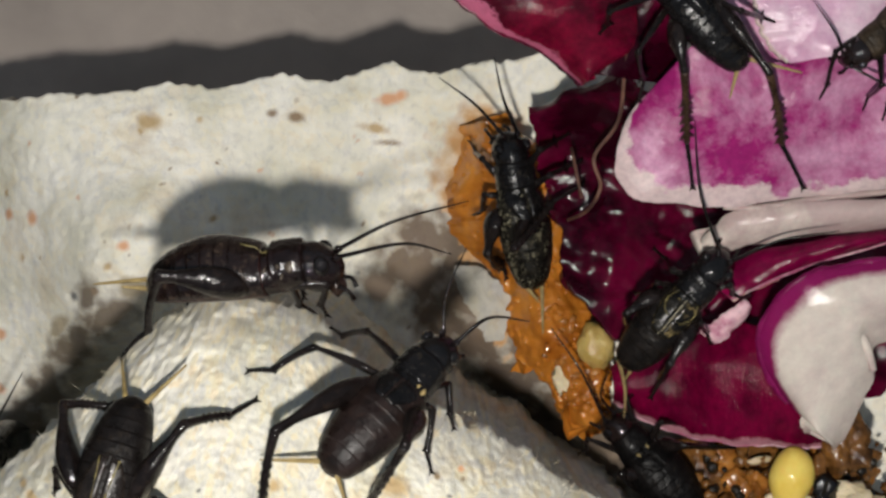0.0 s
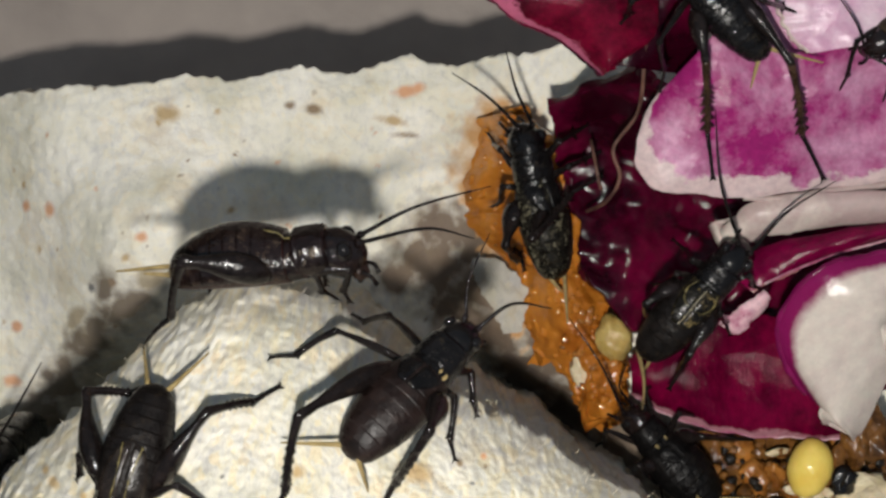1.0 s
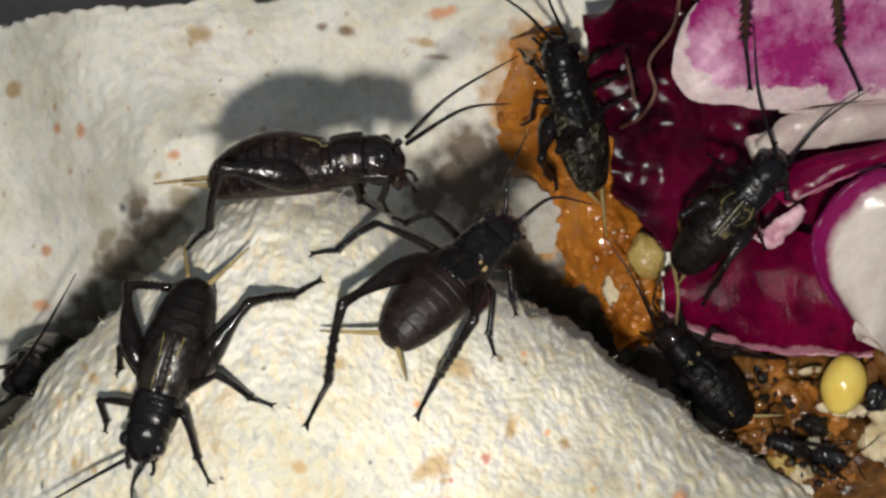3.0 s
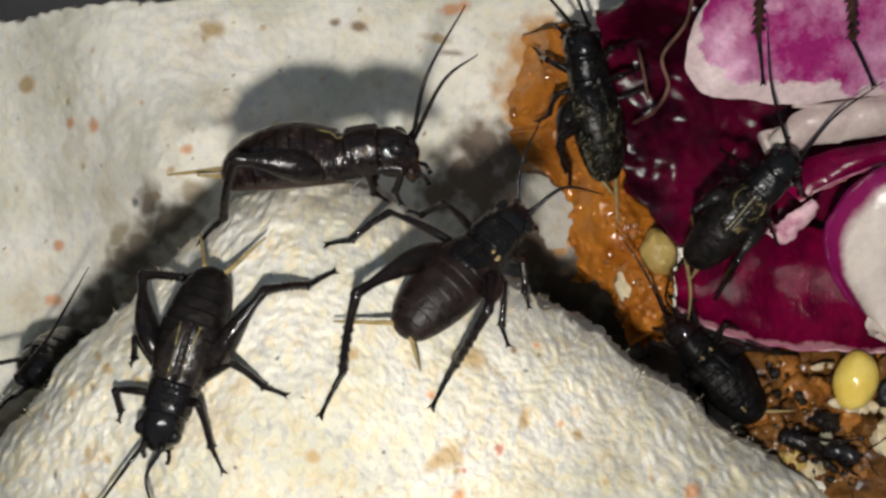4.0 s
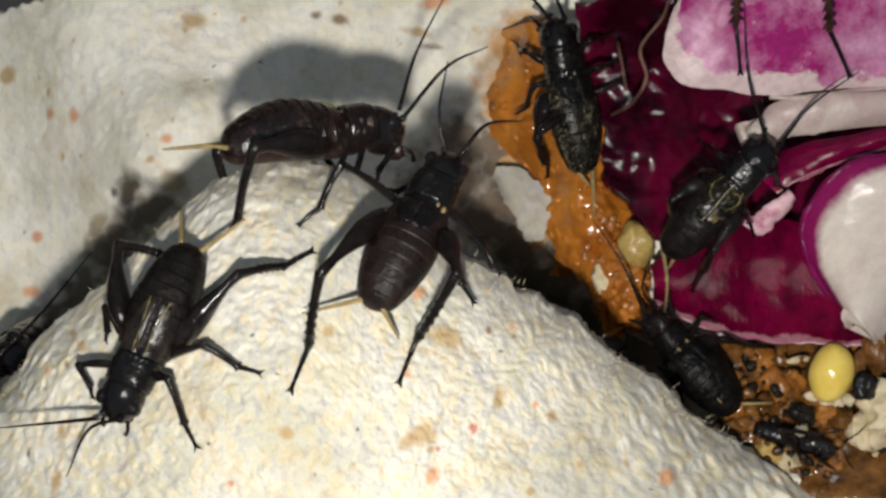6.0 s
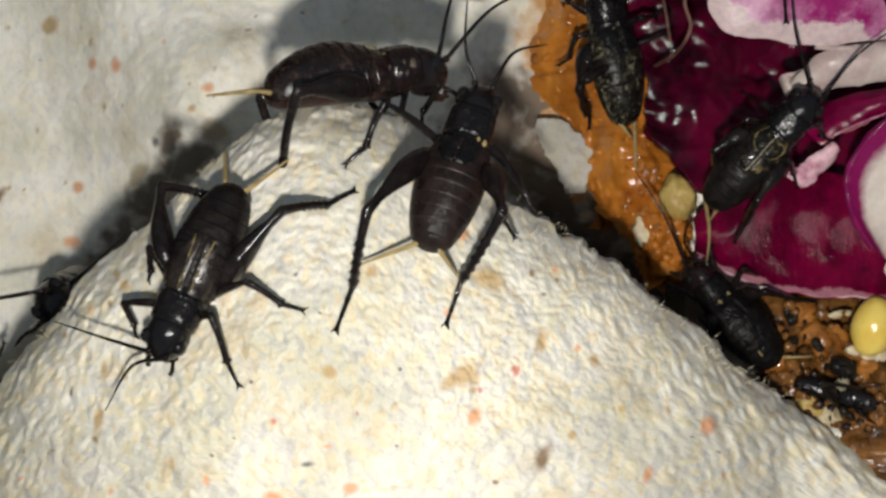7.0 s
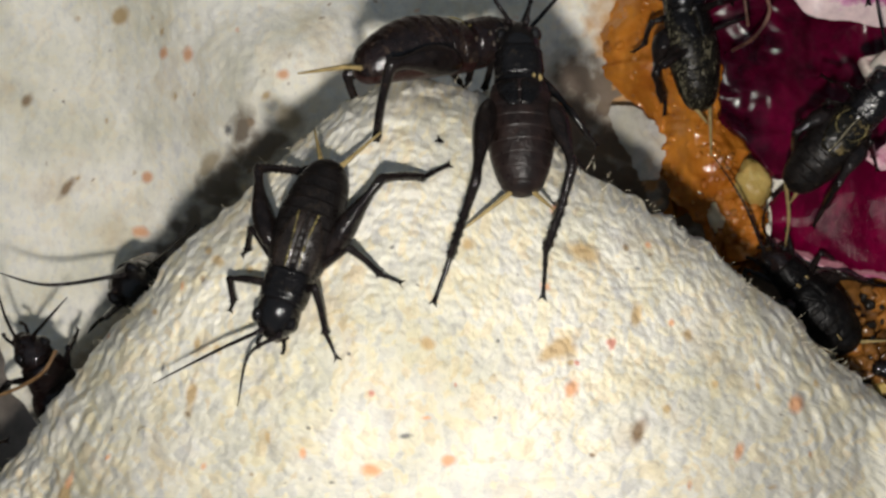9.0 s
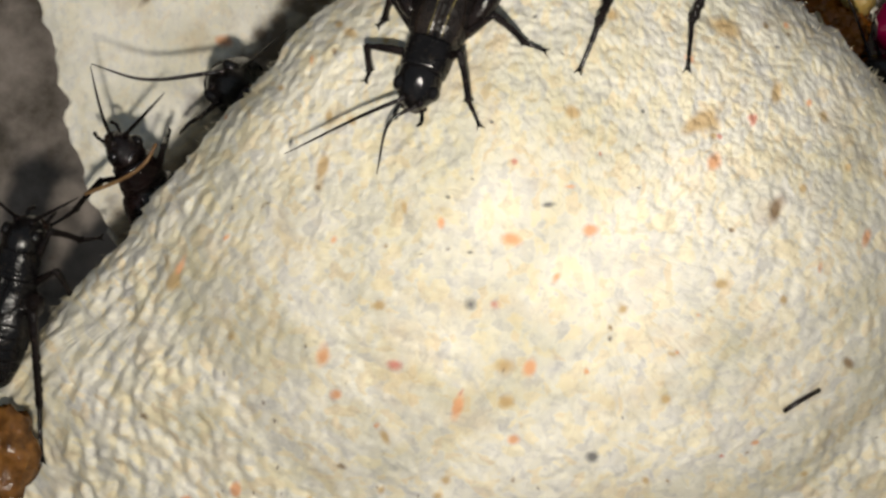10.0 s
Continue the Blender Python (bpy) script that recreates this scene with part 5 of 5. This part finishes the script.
lump("pebble", "small grey-green grit grain", "grit", (3.41, -1.85, 1.42), (0.07, 0.06, 0.06), M_GRIT, (0, 0, 15), 0.3)
lump("straw_bit", "short white husk splinter", "straw", (3.45, -1.22, 1.10), (0.12, 0.035, 0.03), M_PALE, (0, 0, 8), 0.3)
lump("shell_bit", "glossy black scrap of insect shell", "insect scrap", (3.97, -1.42, 1.50), (0.14, 0.11, 0.09), M_SHINY, (0, 0, 60), 0.5)
lump("bread_crumb", "pale tan crumb beside the kernel", "crumb", (4.25, -1.71, 1.40), (0.30, 0.28, 0.2), M_PALE, (0, 0, 0), 0.6, 30, 8.0)
lump("bread_crumb", "orange-brown crumb above the kernel", "crumb", (4.17, -1.04, 1.40), (0.20, 0.3, 0.2), M_CRUMB, (0, 0, 0), 0.5, 26, 9.0)

for k, (centre, r, material) in enumerate((
        ((2.94, -1.76, 1.05), 0.20, M_AMBER), ((2.76, -1.65, 0.95), 0.14, M_AMBER), ((3.24, -1.50, 1.05), 0.17, M_AMBER), ((3.42, -1.44, 1.10), 0.13, M_AMBER),
        ((3.56, -1.57, 1.20), 0.09, M_AMBER), ((3.68, -1.70, 1.25), 0.11, M_AMBER), ((3.81, -1.75, 1.30), 0.12, M_CRUMB), ((3.99, -1.88, 1.30), 0.16, M_PALE),
        ((3.17, -2.09, 1.20), 0.15, M_SEED), ((3.32, -2.18, 1.25), 0.12, M_PALE), ((3.75, -2.21, 1.30), 0.12, M_AMBER), ((3.16, -1.21, 0.90), 0.18, M_AMBER), ((4.07, -1.14, 1.10), 0.16, M_AMBER))):
    lump("food_chunk", "moist amber-brown chunk of food in the heap", "food", centre, (r, r * 0.85, r * 0.7), material, (0, 0, 40 * k), 0.5, 20, k * 2.3, "food chunks")

heap = patch("food_mound", [(2.50, -1.09, 0.60), (2.67, -1.72, 0.90), (2.92, -1.92, 1.00), (3.36, -2.38, 1.30), (3.72, -2.78, 1.45)], [(3.90, -0.92, 0.70), (4.50, -1.07, 0.90), (4.63, -1.49, 1.00), (4.90, -2.20, 1.35), (5.00, -2.85, 1.48)], M_CRUMB, 0.3, 0.12, 0.16, 110, 70, seed=21, ragged=0.15)
tagged(heap, "brown moist food crumbs heaped between peak and cabbage", "food")


def crumbs(name, label, material, n, lo, hi, small, big, seed):
    """Scattered crumbs in a strip between two points, as one heap."""
    rnd = random.Random(seed)
    bm = bmesh.new()
    for i in range(n):
        u, v = rnd.random(), rnd.random()
        x, y = lo[0] + (hi[0] - lo[0]) * u, lo[1] + (hi[1] - lo[1]) * v
        z = lo[2] + (hi[2] - lo[2]) * v + rnd.uniform(0, 0.12)
        r = rnd.uniform(small, big)
        blob(bm, V((x, y, z)), (r * CM, r * CM * rnd.uniform(0.6, 1.0), r * CM * 0.8), 9, pose(0, 0, 0, 0, 0, rnd.uniform(0, 180)).to_3x3(), 0.5, rnd.random() * 30)
    return tagged(mesh_object(name, bm, material), label, "crumbs", kind="stuff")


crumbs("orange_crumbs", "orange-brown moist food crumbs", M_CRUMB, 50, (2.73, -2.06, 1.15), (4.25, -1.33, 1.00), 0.03, 0.10, 1)
crumbs("brown_crumbs", "dark brown food crumbs", M_CRUMB, 115, (2.95, -2.50, 1.35), (4.75, -1.07, 0.95), 0.02, 0.08, 2)
crumbs("black_crumbs", "black droppings and insect scraps", M_FRASS, 110, (2.92, -2.40, 1.30), (4.60, -1.17, 1.00), 0.02, 0.06, 3)
crumbs("pale_crumbs", "pale bran crumbs", M_PALE, 30, (3.45, -2.31, 1.25), (4.53, -1.53, 1.15), 0.03, 0.09, 4)
crumbs("tray_crumbs", "brown and black crumbs on the tray beside the peak", M_FRASS, 26, (3.50, -2.86, 1.02), (4.45, -2.25, 1.02), 0.015, 0.05, 6)
crumbs("tray_crumbs", "orange-brown food crumbs on the tray beside the peak", M_CRUMB, 34, (3.61, -2.80, 1.00), (4.56, -2.20, 1.00), 0.02, 0.08, 7)
scrap = patch("paper_scrap", [(0.60, 0.60, 0.42), (0.66, 0.38, 0.42), (0.74, 0.12, 0.44), (0.90, -0.14, 0.50)], [(0.82, 0.60, 0.46), (1.02, 0.46, 0.50), (1.15, 0.22, 0.54), (1.06, -0.12, 0.56)], M_SCRAP, 0.03, 0.04, 0.07, 50, 24, seed=31, ragged=0.10, fine=0.3)
tagged(scrap, "dirty grey torn paper scrap beside the mash", "paper scrap")


def mash_lumps(n, seed):
    """Soft wet lumps lying in the mash."""
    rnd = random.Random(seed)
    bm = bmesh.new()
    for i in range(n):
        r = rnd.uniform(0.015, 0.06) * CM
        blob(bm, SURFACE[mash.name](rnd.uniform(0.02, 0.98), rnd.uniform(0.04, 0.96)), (r, r * rnd.uniform(0.6, 1), r * 0.55), 9, pose(0, 0, 0, 0, 0, rnd.uniform(0, 180)).to_3x3(), 0.4, i)
    return bm


tagged(part("wet_pulp", mash_lumps(150, 3), M_GEL, mash, "wet orange lumps in the mash"), kind="stuff")
tagged(part("pulp_residue", mash_lumps(40, 4), M_AMBER, mash, "brown-amber shreds in the mash"), kind="stuff")


bm = bmesh.new()
tube(bm, [V(p) for p in ((0.86, -3.87, 3.48), (1.01, -3.77, 3.46), (1.16, -3.70, 3.37))], 0.02 * CM, 7)
tagged(mesh_object("leg_scrap", bm, M_LEG), "thin black broken cricket leg lying on the tray", "insect scrap")
bm = bmesh.new()
tube(bm, smooth_line([V(p) for p in ((-5.22, -2.40, 1.10), (-4.85, -2.25, 1.30), (-4.63, -2.10, 1.40), (-4.53, -1.91, 1.40))], 8), 0.018 * CM, 7)
tagged(mesh_object("straw_bit", bm, M_STRAW), "thin tan straw lying over a cricket", "straw")
lump("mash_lump", "orange-brown crumb at the foot of the peak", "food", (-5.80, -4.82, 1.20), (0.25, 0.4, 0.2), M_CRUMB, (0, 0, 0), 0.5, 24, 4.0)


def fuzz():
    """Loose paper fibres standing out from the peak's edges."""
    rnd = random.Random(5)
    bm = bmesh.new()
    for k in range(290):
        a = rnd.uniform(-0.25, math.pi + 0.6) if k < 210 else rnd.uniform(-0.35, 0.95)
        lo, hi = 0.2, 8.0
        for _ in range(24):
            mid = (lo + hi) / 2
            lo, hi = (mid, hi) if inside(-0.9 + mid * math.cos(a), -2.6 + mid * math.sin(a)) > 0 else (lo, mid)
        r = lo - rnd.uniform(-0.06, 0.22)
        x, y = -0.9 + r * math.cos(a), -2.6 + r * math.sin(a)
        z = dome(x, y) - 1.3 * max(0.0, 0.45 - (lo - r)) ** 2 - 0.02 - max(0.0, r - lo) * 4
        p = Vector((x, y, z))
        d = Vector((math.cos(a + rnd.uniform(-0.9, 0.9)), math.sin(a + rnd.uniform(-0.9, 0.9)), rnd.uniform(-0.4, 0.6)))
        n = rnd.uniform(0.02, 0.085)
        bend = Vector((rnd.uniform(-1, 1), rnd.uniform(-1, 1), rnd.uniform(-1, 1))) * n * 0.7
        tube(bm, [V(p), V(p + d * n * 0.5 + bend * 0.4), V(p + d * n + bend)], [0.003 * CM, 0.0025 * CM, 0.001 * CM], 4)
    return tagged(part("fibres", bm, M_PULP, peak, "loose pale paper fibres"), kind="stuff")


fuzz()


# ---------------------------------------------------------------- torch
bm = bmesh.new()
bmesh.ops.create_circle(bm, cap_ends=True, segments=24, radius=0.003)
torch = tagged(mesh_object("phone_torch", bm, torch_material(), False), "small round white glowing torch lamp of a phone", "lamp")


def motions():
    walk(torch, [(t, m @ TORCH_OFFSET) for t, m in PATH])
    for ob, rows in MOVES:
        walk(ob, rows)


motions()
